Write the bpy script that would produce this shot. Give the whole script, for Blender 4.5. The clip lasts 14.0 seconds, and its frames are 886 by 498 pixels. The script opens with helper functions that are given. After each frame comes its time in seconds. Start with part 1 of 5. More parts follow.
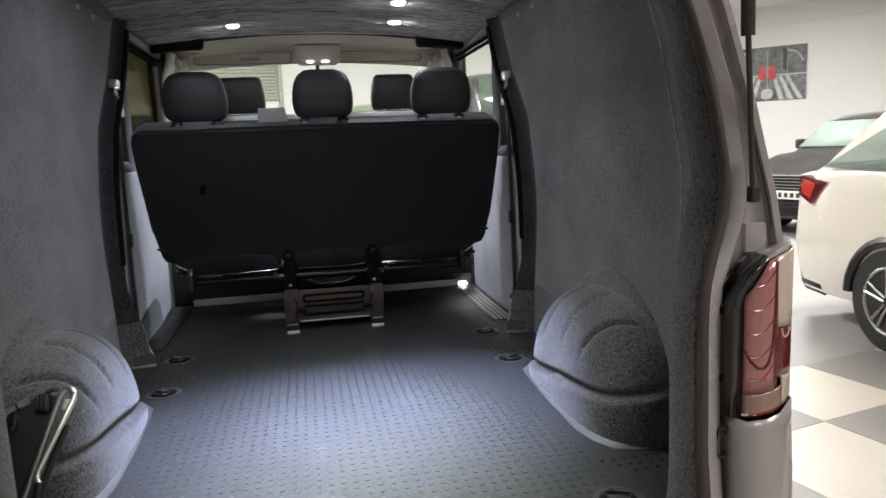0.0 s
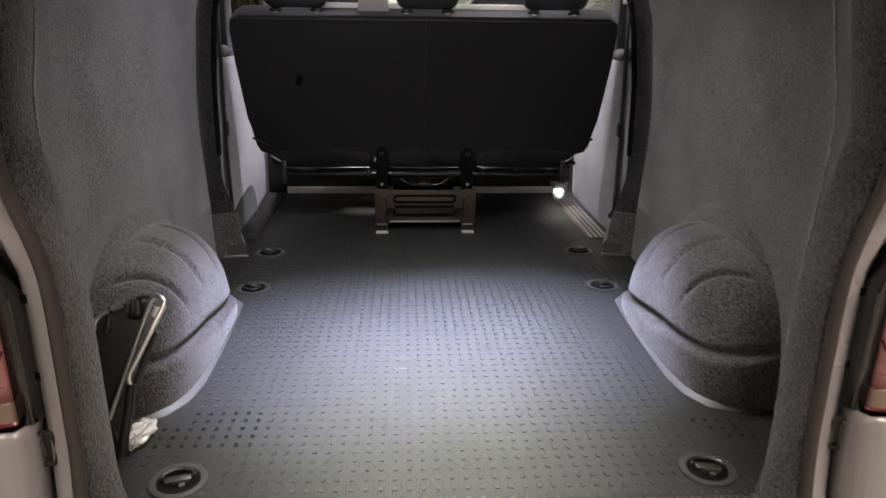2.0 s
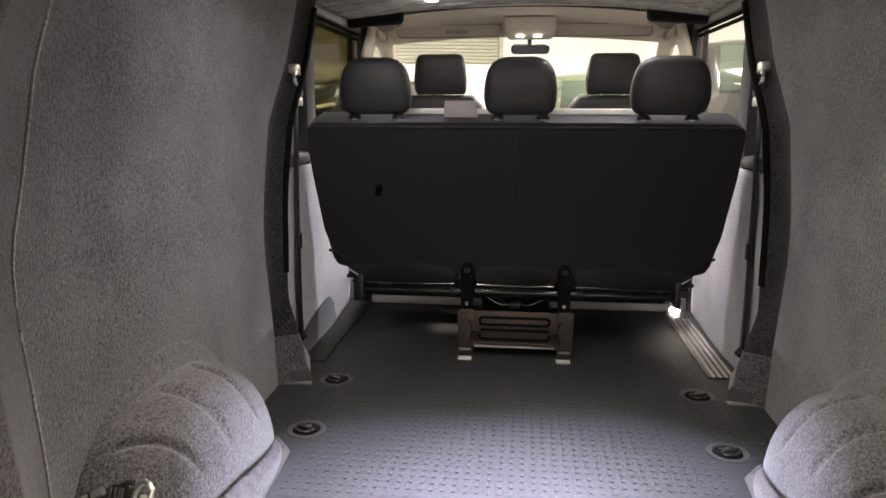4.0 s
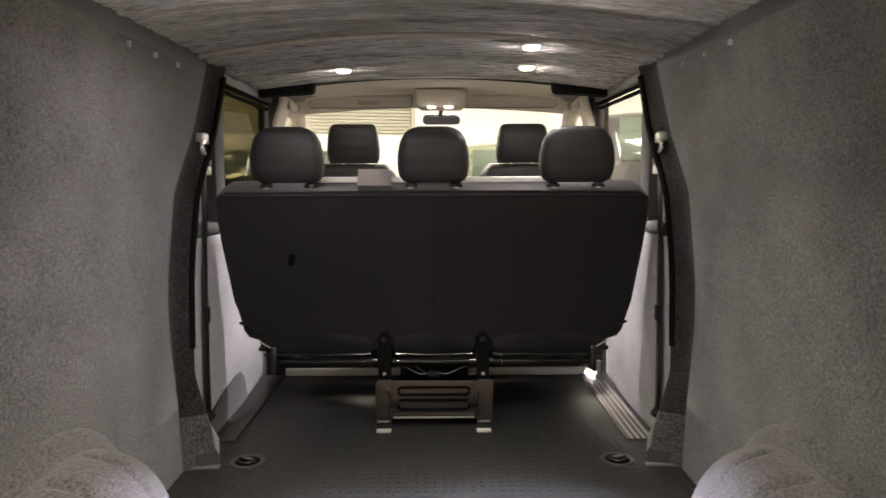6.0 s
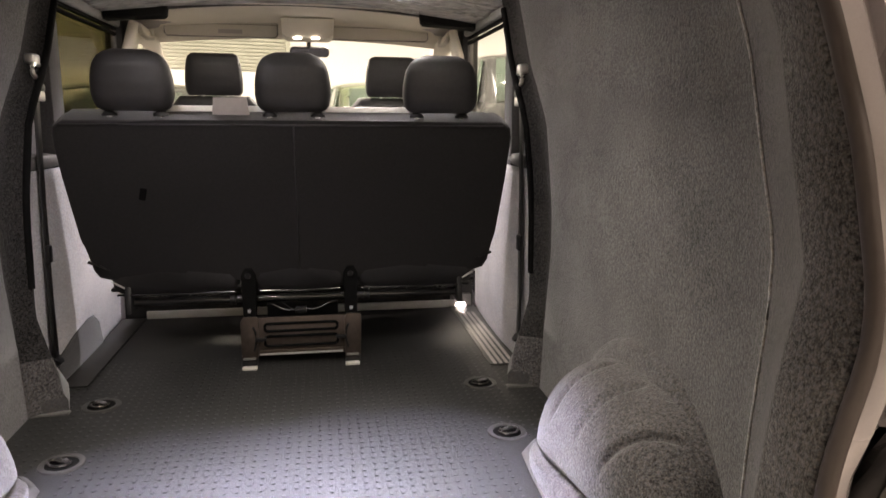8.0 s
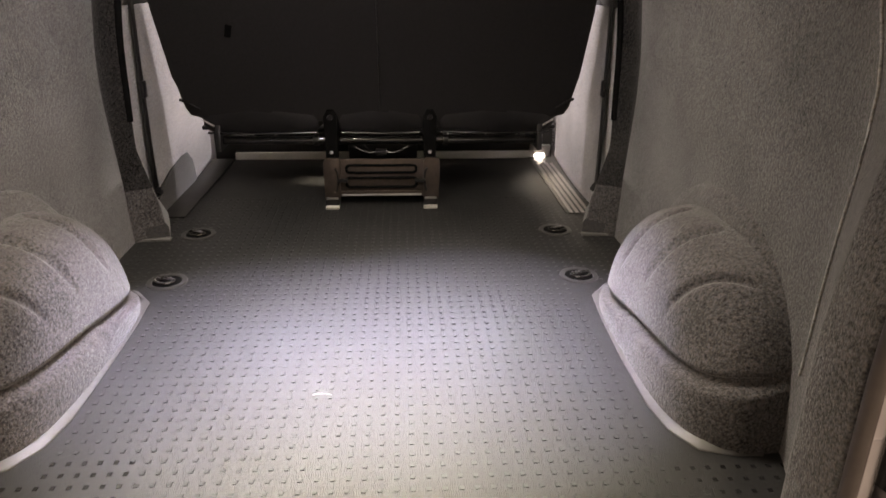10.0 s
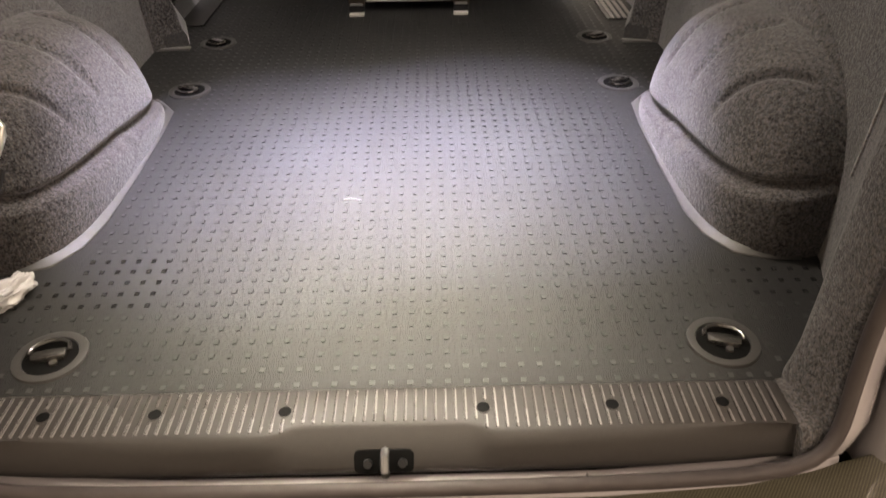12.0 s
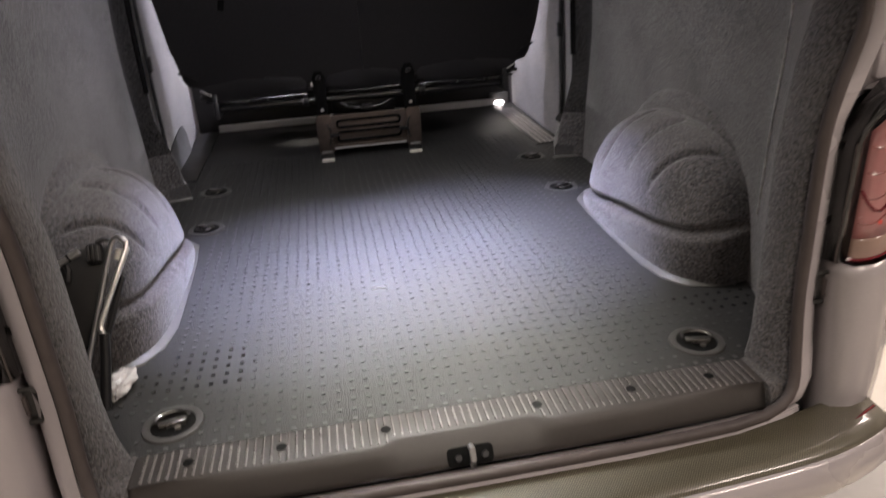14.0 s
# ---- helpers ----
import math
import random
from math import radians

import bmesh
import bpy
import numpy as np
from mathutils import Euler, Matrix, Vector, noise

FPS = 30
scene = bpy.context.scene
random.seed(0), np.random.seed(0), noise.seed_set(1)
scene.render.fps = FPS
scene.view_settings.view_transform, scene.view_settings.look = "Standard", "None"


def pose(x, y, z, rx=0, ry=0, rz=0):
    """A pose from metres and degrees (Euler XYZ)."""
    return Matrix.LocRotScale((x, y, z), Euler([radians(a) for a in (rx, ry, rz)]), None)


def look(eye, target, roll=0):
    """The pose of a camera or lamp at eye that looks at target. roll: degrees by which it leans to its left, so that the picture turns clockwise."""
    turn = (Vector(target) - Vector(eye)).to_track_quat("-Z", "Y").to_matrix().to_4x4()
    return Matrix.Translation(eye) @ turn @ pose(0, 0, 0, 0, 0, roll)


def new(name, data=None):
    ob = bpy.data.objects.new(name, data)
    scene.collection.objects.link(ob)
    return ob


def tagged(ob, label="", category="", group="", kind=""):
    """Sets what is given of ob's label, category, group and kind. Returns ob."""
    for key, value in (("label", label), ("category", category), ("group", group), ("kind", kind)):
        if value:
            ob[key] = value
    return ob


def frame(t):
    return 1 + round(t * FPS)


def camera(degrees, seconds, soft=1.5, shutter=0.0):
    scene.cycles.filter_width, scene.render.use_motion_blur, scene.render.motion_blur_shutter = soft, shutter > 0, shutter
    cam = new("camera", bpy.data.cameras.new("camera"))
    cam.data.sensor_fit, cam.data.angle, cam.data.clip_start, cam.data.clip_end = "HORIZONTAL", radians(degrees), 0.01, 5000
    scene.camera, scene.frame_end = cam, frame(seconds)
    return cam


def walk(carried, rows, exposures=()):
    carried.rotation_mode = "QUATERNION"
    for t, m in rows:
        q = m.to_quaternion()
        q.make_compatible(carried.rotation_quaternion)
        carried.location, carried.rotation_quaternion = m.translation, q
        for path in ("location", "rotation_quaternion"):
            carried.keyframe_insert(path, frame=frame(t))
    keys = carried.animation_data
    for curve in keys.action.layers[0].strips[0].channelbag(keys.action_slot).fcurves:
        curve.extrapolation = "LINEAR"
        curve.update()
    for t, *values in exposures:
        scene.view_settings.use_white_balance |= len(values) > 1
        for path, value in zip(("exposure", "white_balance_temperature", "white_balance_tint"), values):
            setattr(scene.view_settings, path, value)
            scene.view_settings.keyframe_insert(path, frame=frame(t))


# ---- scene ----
cam = camera(65.3, 14.0, 1.5, 0.4)
# seconds, stops, kelvin, tint
EXPOSURES = [(0.0, -0.25, 5950, 9), (0.5, -0.1, 6450, 11), (1.5, -0.15, 6500, 14), (2.5, -0.1, 6650, 16), (3.2, 0.1, 6700, 16), (5.5, 0.35, 7300, 15),
             (7.2, 0.4, 7300, 16), (9.5, 0.25, 7750, 18), (11.0, 0.14, 7950, 17), (12.5, 0.05, 7500, 19), (13.5, -0.1, 7050, 19), (14.0, -0.15, 6600, 19)]
PATH = [
    (0, (-0.089, -1.084, 1.371), (0.288, 0.858, 1.078), -2.4),
    (0.5, (-0.071, -1.121, 1.377), (0.215, 0.831, 1.044), -1.3),
    (1, (-0.049, -1.124, 1.384), (0.17, 0.811, 0.93), -0.5),
    (1.5, (-0.061, -1.067, 1.396), (0.106, 0.844, 0.829), 0.1),
    (2, (-0.082, -0.95, 1.456), (0.025, 0.948, 0.836), 0.7),
    (2.5, (-0.075, -0.833, 1.477), (-0.065, 1.066, 0.852), 1.0),
    (3, (-0.001, -0.664, 1.488), (-0.155, 1.251, 0.933), 0.4),
    (3.2, (0.02, -0.616, 1.499), (-0.184, 1.304, 0.977), 0.5),
    (5.3, (-0.024, -0.554, 1.535), (-0.236, 1.423, 1.318), -0.3),
    (5.5, (-0.035, -0.547, 1.521), (-0.163, 1.439, 1.32), -0.2),
    (6, (0.017, -0.553, 1.524), (0.032, 1.436, 1.319), -0.2),
    (6.5, (0.03, -0.555, 1.522), (0.212, 1.425, 1.303), -0.1),
    (7, (0.064, -0.556, 1.527), (0.394, 1.4, 1.274), 0.0),
    (7.2, (0.071, -0.554, 1.514), (0.44, 1.394, 1.251), -0.0),
    (9.3, (0.09, -0.567, 1.458), (0.294, 1.324, 0.837), 0.7),
    (9.5, (0.085, -0.571, 1.448), (0.26, 1.31, 0.791), 0.6),
    (10, (0.083, -0.586, 1.435), (0.194, 1.265, 0.685), 0.5),
    (10.5, (0.079, -0.587, 1.423), (0.151, 1.224, 0.577), 0.2),
    (11, (0.076, -0.577, 1.407), (0.129, 1.179, 0.452), 0.1),
    (11.5, (0.078, -0.575, 1.387), (0.112, 1.116, 0.319), -0.2),
    (12, (0.078, -0.571, 1.365), (0.098, 1.047, 0.19), -0.8),
    (12.5, (0.077, -0.571, 1.342), (0.101, 0.998, 0.103), -1.7),
    (13, (0.055, -0.595, 1.323), (0.114, 0.977, 0.087), -2.6),
    (13.5, (-0.072, -0.731, 1.297), (0.096, 0.925, 0.189), -2.8),
    (13.7, (-0.118, -0.836, 1.319), (0.074, 0.915, 0.385), -3.0),
    (14, (-0.174, -0.919, 1.391), (0.111, 0.89, 0.586), -3.8),
]
walk(cam, [(t, look(eye, target, roll)) for t, eye, target, roll in PATH], EXPOSURES)

# ---- world and large lights ----
world = bpy.data.worlds.new("world")
scene.world = world
world.use_nodes = True
world.node_tree.nodes["Background"].inputs["Color"].default_value = (1.0, 0.95, 0.88, 1)
world.node_tree.nodes["Background"].inputs["Strength"].default_value = 0.05


def area_lamp(name, where, size, watts, colour, size_y=0.0, spread=180.0):
    data = bpy.data.lights.new(name, "AREA")
    data.shape = "RECTANGLE" if size_y else "DISK"
    data.size = size
    if size_y:
        data.size_y = size_y
    data.energy, data.color, data.spread = watts, colour, radians(spread)
    lamp = new(name, data)
    lamp.matrix_world = where
    return lamp


# x, y, watts, length in y and colour of each panel light; a narrow one hangs right behind the van
WARM, PALE = (1.0, 0.88, 0.76), (1.0, 0.92, 0.83)
# fixtures are assumed, unseen; the one at (0.9, 7.0) brightens the cab
SHOWROOM_LAMPS = [(0.1, -3.0, 80, 0.30, (1.0, 0.92, 0.76)), (-2.6, -2.2, 25, 1.3, WARM), (3.2, -2.2, 135, 1.3, WARM), (-2.6, 3.0, 150, 1.3, WARM),
                  (4.6, 3.2, 185, 1.3, WARM), (-3.8, 8.3, 190, 1.3, PALE), (0.9, 7.0, 620, 1.3, PALE), (6.6, 8.2, 560, 1.3, PALE)]
for lx, ly, watts, deep, colour in SHOWROOM_LAMPS:
    area_lamp("showroom_light", pose(lx, ly, 3.86), 1.3, watts, colour, deep)
# x, y, watts, spread and colour of each roof downlight
# BLUE and YELLOW ones are added, unseen, to make the floor's pools of light
COOL, BLUE, YELLOW = (0.80, 0.84, 1.0), (0.66, 0.71, 1.0), (0.95, 0.98, 0.86)
DOWNLIGHTS = [(-0.37, 2.37, 7.5, 112, COOL), (0.38, 2.30, 4.8, 112, COOL), (0.34, 1.87, 0.6, 120, COOL), (-0.39, 1.12, 3.6, 150, COOL), (0.41, 1.13, 0.2, 150, COOL),
              (0.22, 0.92, 16.0, 48, BLUE), (-0.22, 0.85, 16.0, 48, BLUE), (0.10, 0.46, 4.8, 44, YELLOW), (-0.12, 0.42, 4.8, 44, YELLOW)]

# ---- materials ----


def material(name, colour, rough=0.6, metal=0.0, vary=0.15, grain=40.0, stain=3.0, bump=0.0, bump_scale=200.0, sheen=0.0,
             coat=0.0, spec=0.5, per_object=0.0):
    """Principled surface with grain and stains at two scales and fine relief."""
    m = bpy.data.materials.new(name)
    m.use_nodes = True
    nt = m.node_tree
    n, l = nt.nodes, nt.links
    b = n["Principled BSDF"]
    tc = n.new("ShaderNodeTexCoord")
    n1, n2 = n.new("ShaderNodeTexNoise"), n.new("ShaderNodeTexNoise")
    n1.inputs["Scale"].default_value, n2.inputs["Scale"].default_value = grain, stain
    n1.inputs["Detail"].default_value, n2.inputs["Detail"].default_value = 4, 5
    for node in (n1, n2):
        l.new(tc.outputs["Object"], node.inputs["Vector"])
    add = n.new("ShaderNodeMath")
    add.operation = "ADD"
    l.new(n1.outputs["Fac"], add.inputs[0])
    l.new(n2.outputs["Fac"], add.inputs[1])
    fac = add.outputs[0]
    if per_object:
        info = n.new("ShaderNodeObjectInfo")
        mul = n.new("ShaderNodeMath")
        mul.operation = "MULTIPLY_ADD"
        l.new(info.outputs["Random"], mul.inputs[0])
        mul.inputs[1].default_value = per_object
        l.new(fac, mul.inputs[2])
        fac = mul.outputs[0]
    ramp = n.new("ShaderNodeMapRange")
    ramp.inputs["From Min"].default_value, ramp.inputs["From Max"].default_value = 0.6, 1.4
    ramp.inputs["To Min"].default_value, ramp.inputs["To Max"].default_value = 1 - vary, 1 + vary
    l.new(fac, ramp.inputs["Value"])
    mix = n.new("ShaderNodeVectorMath")
    mix.operation = "SCALE"
    mix.inputs[0].default_value = colour
    l.new(ramp.outputs[0], mix.inputs["Scale"])
    l.new(mix.outputs[0], b.inputs["Base Color"])
    r = n.new("ShaderNodeMapRange")
    r.inputs["From Min"].default_value, r.inputs["From Max"].default_value = 0.3, 0.7
    r.inputs["To Min"].default_value, r.inputs["To Max"].default_value = max(rough - 0.08, 0.02), min(rough + 0.08, 1)
    l.new(n2.outputs["Fac"], r.inputs["Value"])
    l.new(r.outputs[0], b.inputs["Roughness"])
    b.inputs["Metallic"].default_value = metal
    b.inputs["Specular IOR Level"].default_value = spec
    b.inputs["Coat Weight"].default_value = coat
    b.inputs["Coat Roughness"].default_value = 0.05
    if sheen:
        b.inputs["Sheen Weight"].default_value = sheen
        b.inputs["Sheen Roughness"].default_value = 0.5
    if bump:
        n3 = n.new("ShaderNodeTexNoise")
        n3.inputs["Scale"].default_value, n3.inputs["Detail"].default_value = bump_scale, 3
        l.new(tc.outputs["Object"], n3.inputs["Vector"])
        bp = n.new("ShaderNodeBump")
        bp.inputs["Strength"].default_value, bp.inputs["Distance"].default_value = bump, 0.002
        l.new(n3.outputs["Fac"], bp.inputs["Height"])
        l.new(bp.outputs[0], b.inputs["Normal"])
    return m


def felt(name, colour, streak=(1, 1, 1), vary=0.82, relief=0.6, rough=1.0, spec=0.1, sheen=0.25):
    """Needle-felt lining: light and dark fibres, soft blotches, no gloss."""
    m = bpy.data.materials.new(name)
    m.use_nodes = True
    nt = m.node_tree
    n, l = nt.nodes, nt.links
    b = n["Principled BSDF"]
    tc, mp = n.new("ShaderNodeTexCoord"), n.new("ShaderNodeMapping")
    mp.inputs["Scale"].default_value = streak
    l.new(tc.outputs["Object"], mp.inputs["Vector"])
    fine, mid, big = (n.new("ShaderNodeTexNoise") for _ in range(3))
    for node, scale, detail in ((fine, 300, 2), (mid, 145, 3), (big, 6, 5)):
        node.inputs["Scale"].default_value, node.inputs["Detail"].default_value = scale, detail
        l.new(mp.outputs[0], node.inputs["Vector"])
    a1, a2 = n.new("ShaderNodeMath"), n.new("ShaderNodeMath")
    a1.operation, a2.operation = "MULTIPLY_ADD", "MULTIPLY_ADD"
    l.new(mid.outputs["Fac"], a1.inputs[0])
    a1.inputs[1].default_value = 1.0
    l.new(fine.outputs["Fac"], a1.inputs[2])
    l.new(big.outputs["Fac"], a2.inputs[0])
    a2.inputs[1].default_value = 0.5
    l.new(a1.outputs[0], a2.inputs[2])
    ramp = n.new("ShaderNodeMapRange")
    ramp.inputs["From Min"].default_value, ramp.inputs["From Max"].default_value = 0.96, 1.54
    ramp.inputs["To Min"].default_value, ramp.inputs["To Max"].default_value = 1 - vary, 1 + vary
    l.new(a2.outputs[0], ramp.inputs["Value"])
    mix = n.new("ShaderNodeVectorMath")
    mix.operation = "SCALE"
    hue = n.new("ShaderNodeMix")
    hue.data_type = "RGBA"
    hue.inputs["A"].default_value = (colour[0] * 1.06, colour[1] * 1.0, colour[2] * 0.93, 1)
    hue.inputs["B"].default_value = (colour[0] * 0.95, colour[1] * 1.0, colour[2] * 1.06, 1)
    fibre = n.new("ShaderNodeTexNoise")
    fibre.inputs["Scale"].default_value, fibre.inputs["Detail"].default_value = 210, 2
    l.new(mp.outputs[0], fibre.inputs["Vector"])
    spread = n.new("ShaderNodeMapRange")
    spread.inputs["From Min"].default_value, spread.inputs["From Max"].default_value = 0.35, 0.65
    l.new(fibre.outputs["Fac"], spread.inputs["Value"])
    l.new(spread.outputs[0], hue.inputs["Factor"])
    l.new(hue.outputs["Result"], mix.inputs[0])
    l.new(ramp.outputs[0], mix.inputs["Scale"])
    l.new(mix.outputs[0], b.inputs["Base Color"])
    b.inputs["Roughness"].default_value = rough
    b.inputs["Specular IOR Level"].default_value = spec
    b.inputs["Sheen Weight"].default_value = sheen
    bp = n.new("ShaderNodeBump")
    bp.inputs["Strength"].default_value, bp.inputs["Distance"].default_value = relief, 0.003
    l.new(a1.outputs[0], bp.inputs["Height"])
    l.new(bp.outputs[0], b.inputs["Normal"])
    return m


def glow(name, colour, strength):
    m = bpy.data.materials.new(name)
    m.use_nodes = True
    b = m.node_tree.nodes["Principled BSDF"]
    b.inputs["Base Color"].default_value = (*colour, 1)
    b.inputs["Emission Color"].default_value = (*colour, 1)
    b.inputs["Emission Strength"].default_value = strength
    return m


def glass(name, colour, rough=0.0):
    m = bpy.data.materials.new(name)
    m.use_nodes = True
    n, l = m.node_tree.nodes, m.node_tree.links
    n.clear()
    out, mix, tr, gl = (n.new("ShaderNode" + k) for k in ("OutputMaterial", "MixShader", "BsdfTransparent", "BsdfGlossy"))
    tr.inputs["Color"].default_value = (*colour, 1)
    gl.inputs["Roughness"].default_value = rough
    mix.inputs[0].default_value = 0.05
    l.new(tr.outputs[0], mix.inputs[1])
    l.new(gl.outputs[0], mix.inputs[2])
    l.new(mix.outputs[0], out.inputs["Surface"])
    return m


def rubber_floor():
    """Dark moulded rubber with a leather-like pebble."""
    m = material("rubber_mat", (0.024, 0.024, 0.0235), 0.6, vary=0.14, grain=60, stain=2.5, spec=0.3)
    nt = m.node_tree
    n, l = nt.nodes, nt.links
    tc, mp, w = n.new("ShaderNodeTexCoord"), n.new("ShaderNodeMapping"), n.new("ShaderNodeTexWave")
    mp.inputs["Scale"].default_value = (1, 0.6, 1)
    w.inputs["Scale"].default_value, w.inputs["Detail"].default_value, w.inputs["Distortion"].default_value = 100, 1.0, 9.0
    w.inputs["Detail Scale"].default_value = 1.3
    l.new(tc.outputs["Object"], mp.inputs["Vector"])
    l.new(mp.outputs[0], w.inputs["Vector"])
    bp = n.new("ShaderNodeBump")
    bp.inputs["Strength"].default_value, bp.inputs["Distance"].default_value = 0.42, 0.0013
    l.new(w.outputs["Fac"], bp.inputs["Height"])
    l.new(bp.outputs[0], n["Principled BSDF"].inputs["Normal"])
    return m


def dotted_plastic():
    """Bumper plastic with a fine slanting grid of pips, paler on top."""
    m = material("dotted_plastic", (0.070, 0.063, 0.044), 0.35, vary=0.1, grain=30, stain=4, coat=0.7, spec=0.4)
    nt = m.node_tree
    n, l = nt.nodes, nt.links
    b = n["Principled BSDF"]
    tc, mp, vo = n.new("ShaderNodeTexCoord"), n.new("ShaderNodeMapping"), n.new("ShaderNodeTexVoronoi")
    mp.inputs["Rotation"].default_value = (0, 0, radians(38))
    vo.inputs["Scale"].default_value, vo.inputs["Randomness"].default_value = 262, 0.0
    vo.voronoi_dimensions = "2D"
    l.new(tc.outputs["Object"], mp.inputs["Vector"])
    l.new(mp.outputs[0], vo.inputs["Vector"])
    pale = n.new("ShaderNodeMapRange")
    pale.inputs["From Min"].default_value, pale.inputs["From Max"].default_value = 0.15, 0.55
    pale.inputs["To Min"].default_value, pale.inputs["To Max"].default_value = 1.9, 0.5
    l.new(vo.outputs["Distance"], pale.inputs["Value"])
    toned = n.new("ShaderNodeVectorMath")
    toned.operation = "SCALE"
    l.new(b.inputs["Base Color"].links[0].from_socket, toned.inputs[0])
    l.new(pale.outputs[0], toned.inputs["Scale"])
    l.new(toned.outputs[0], b.inputs["Base Color"])
    bp = n.new("ShaderNodeBump")
    bp.inputs["Strength"].default_value, bp.inputs["Distance"].default_value, bp.invert = 0.4, 0.001, True
    l.new(vo.outputs["Distance"], bp.inputs["Height"])
    l.new(bp.outputs[0], b.inputs["Normal"])
    return m


def brushed_cloth(name, colour, rough=0.9):
    """Black woven upholstery with a fine thread relief."""
    m = material(name, colour, rough, vary=0.25, grain=120, stain=5, sheen=0.12, spec=0.25)
    nt = m.node_tree
    n, l = nt.nodes, nt.links
    tc, w1 = n.new("ShaderNodeTexCoord"), n.new("ShaderNodeTexVoronoi")
    w1.inputs["Scale"].default_value = 420
    l.new(tc.outputs["Object"], w1.inputs["Vector"])
    bp = n.new("ShaderNodeBump")
    bp.inputs["Strength"].default_value, bp.inputs["Distance"].default_value = 0.3, 0.001
    l.new(w1.outputs["Distance"], bp.inputs["Height"])
    l.new(bp.outputs[0], n["Principled BSDF"].inputs["Normal"])
    return m


FELT = felt("grey_felt", (0.0685, 0.0645, 0.0645))
FELT_SEAM = felt("seam_thread", (0.34, 0.325, 0.32), (1, 1, 1), 0.5)
FELT_ROOF = felt("roof_felt", (0.34, 0.337, 0.335), (0.05, 1.0, 1), 0.8, 1.0, 0.6, 0.4)
FELT_DOOR = felt("door_felt", (0.42, 0.408, 0.414), (1, 1, 1), 0.3, 0.2)
# felt with the shade of the pillar recess put into its colour
FELT_SHADED = felt("shaded_pillar_felt", (0.027, 0.0258, 0.0255), sheen=0.05, spec=0.05)
FELT_SURROUND = felt("window_felt", (0.19, 0.187, 0.18), (1, 1, 1), 0.3, 0.2)
FELT_TRIM = felt("edge_felt", (0.047, 0.0455, 0.0455), (1, 1, 1), 0.3, 0.2)
RUBBER = rubber_floor()
# lamp highlight on the sill rows is put into a paler colour
STUD_LIT = material("lit_stud", (0.046, 0.046, 0.0445), 0.3, vary=0.3, grain=80, stain=9)
STUD = material("rubber_stud", (0.0174, 0.0174, 0.017), 0.32, vary=0.1, grain=80, stain=0.4)
DARKSTEEL = material("dark_steel", (0.20, 0.19, 0.18), 0.26, 0.9, 0.3, 80, 10)
SILL = material("sill_plastic", (0.036, 0.032, 0.0295), 0.55, spec=0.4, vary=0.08, grain=120, stain=5, bump=0.15, bump_scale=600)
# pale ribs carry their highlights in the base colour
RIB = material("highlit_rib", (0.17, 0.158, 0.15), 0.30, spec=0.8, vary=0.2, grain=90, stain=12)
SEAL = material("black_rubber", (0.018, 0.017, 0.016), 0.5, vary=0.2)
PIPING = material("grey_rubber", (0.056, 0.046, 0.044), 0.55, vary=0.15, spec=0.3)
PAINT = material("silver_paint", (0.345, 0.318, 0.328), 0.30, 0.15, 0.05, 300, 2, coat=0.6)
DOTTED = dotted_plastic()
MAT_EDGE = material("mat_edge", (0.078, 0.076, 0.072), 0.5, vary=0.15, grain=60)
CLOTH = brushed_cloth("black_cloth", (0.0172, 0.0160, 0.0163))
LEATHER = material("black_vinyl", (0.021, 0.020, 0.021), 0.55, vary=0.25, grain=90, stain=6, bump=0.25, bump_scale=350)
BLACK = material("black_metal", (0.012, 0.012, 0.013), 0.38, 0.2, 0.3, 60, 6)
STEEL = material("bronze_steel", (0.10, 0.08, 0.068), 0.38, 0.75, 0.25, 60, 7, bump=0.1, bump_scale=80)
GLOSSBLACK = material("gloss_black", (0.012, 0.012, 0.012), 0.16, 0.0, 0.3, 60, 6, coat=0.6)
BRIGHT = material("bright_steel", (0.78, 0.77, 0.74), 0.3, 0.95, 0.12, 60, 8)
PLASTIC = material("black_plastic", (0.022, 0.021, 0.02), 0.5, vary=0.2, grain=100)
GREYPLASTIC = material("grey_plastic", (0.13, 0.125, 0.118), 0.48, vary=0.12, grain=100, bump=0.1, bump_scale=500)
CARD = material("grey_card", (0.33, 0.30, 0.285), 0.7, vary=0.1, grain=60)
CREAM = material("cream_headliner", (0.80, 0.75, 0.66), 0.85, vary=0.07, grain=150, stain=3, bump=0.2, bump_scale=400)
CREAM_DARK = material("beige_plastic", (0.53, 0.49, 0.42), 0.6, vary=0.08, grain=120)
FOOT = material("pale_plastic", (0.55, 0.53, 0.48), 0.5, vary=0.12)
FILM = material("clear_bag", (0.52, 0.51, 0.50), 0.18, vary=0.12, grain=90, spec=0.8)
PANEL = glow("panel_diffuser", (1.0, 0.93, 0.84), 3.0)
LED = glow("led_lens", (1.0, 0.97, 0.92), 260.0)
LED_DIM = glow("dim_led_lens", (1.0, 0.97, 0.92), 14.0)
STEPLED = glow("step_led", (1.0, 0.96, 0.93), 14.0)
GLASS = glass("clear_glass", (0.93, 0.95, 0.93))
TINT = glass("tinted_glass", (0.25, 0.24, 0.165))
MIRROR = material("mirror", (0.8, 0.8, 0.8), 0.03, 1.0, 0.01)
LENS_RIB = material("lens_rib", (0.20, 0.055, 0.052), 0.2, vary=0.1, coat=0.5)
LENS_RED = material("red_lens", (0.34, 0.135, 0.132), 0.20, vary=0.06, coat=0.8)
LENS_DARK = material("dark_red_lens", (0.11, 0.006, 0.010), 0.1, vary=0.1, coat=0.8)
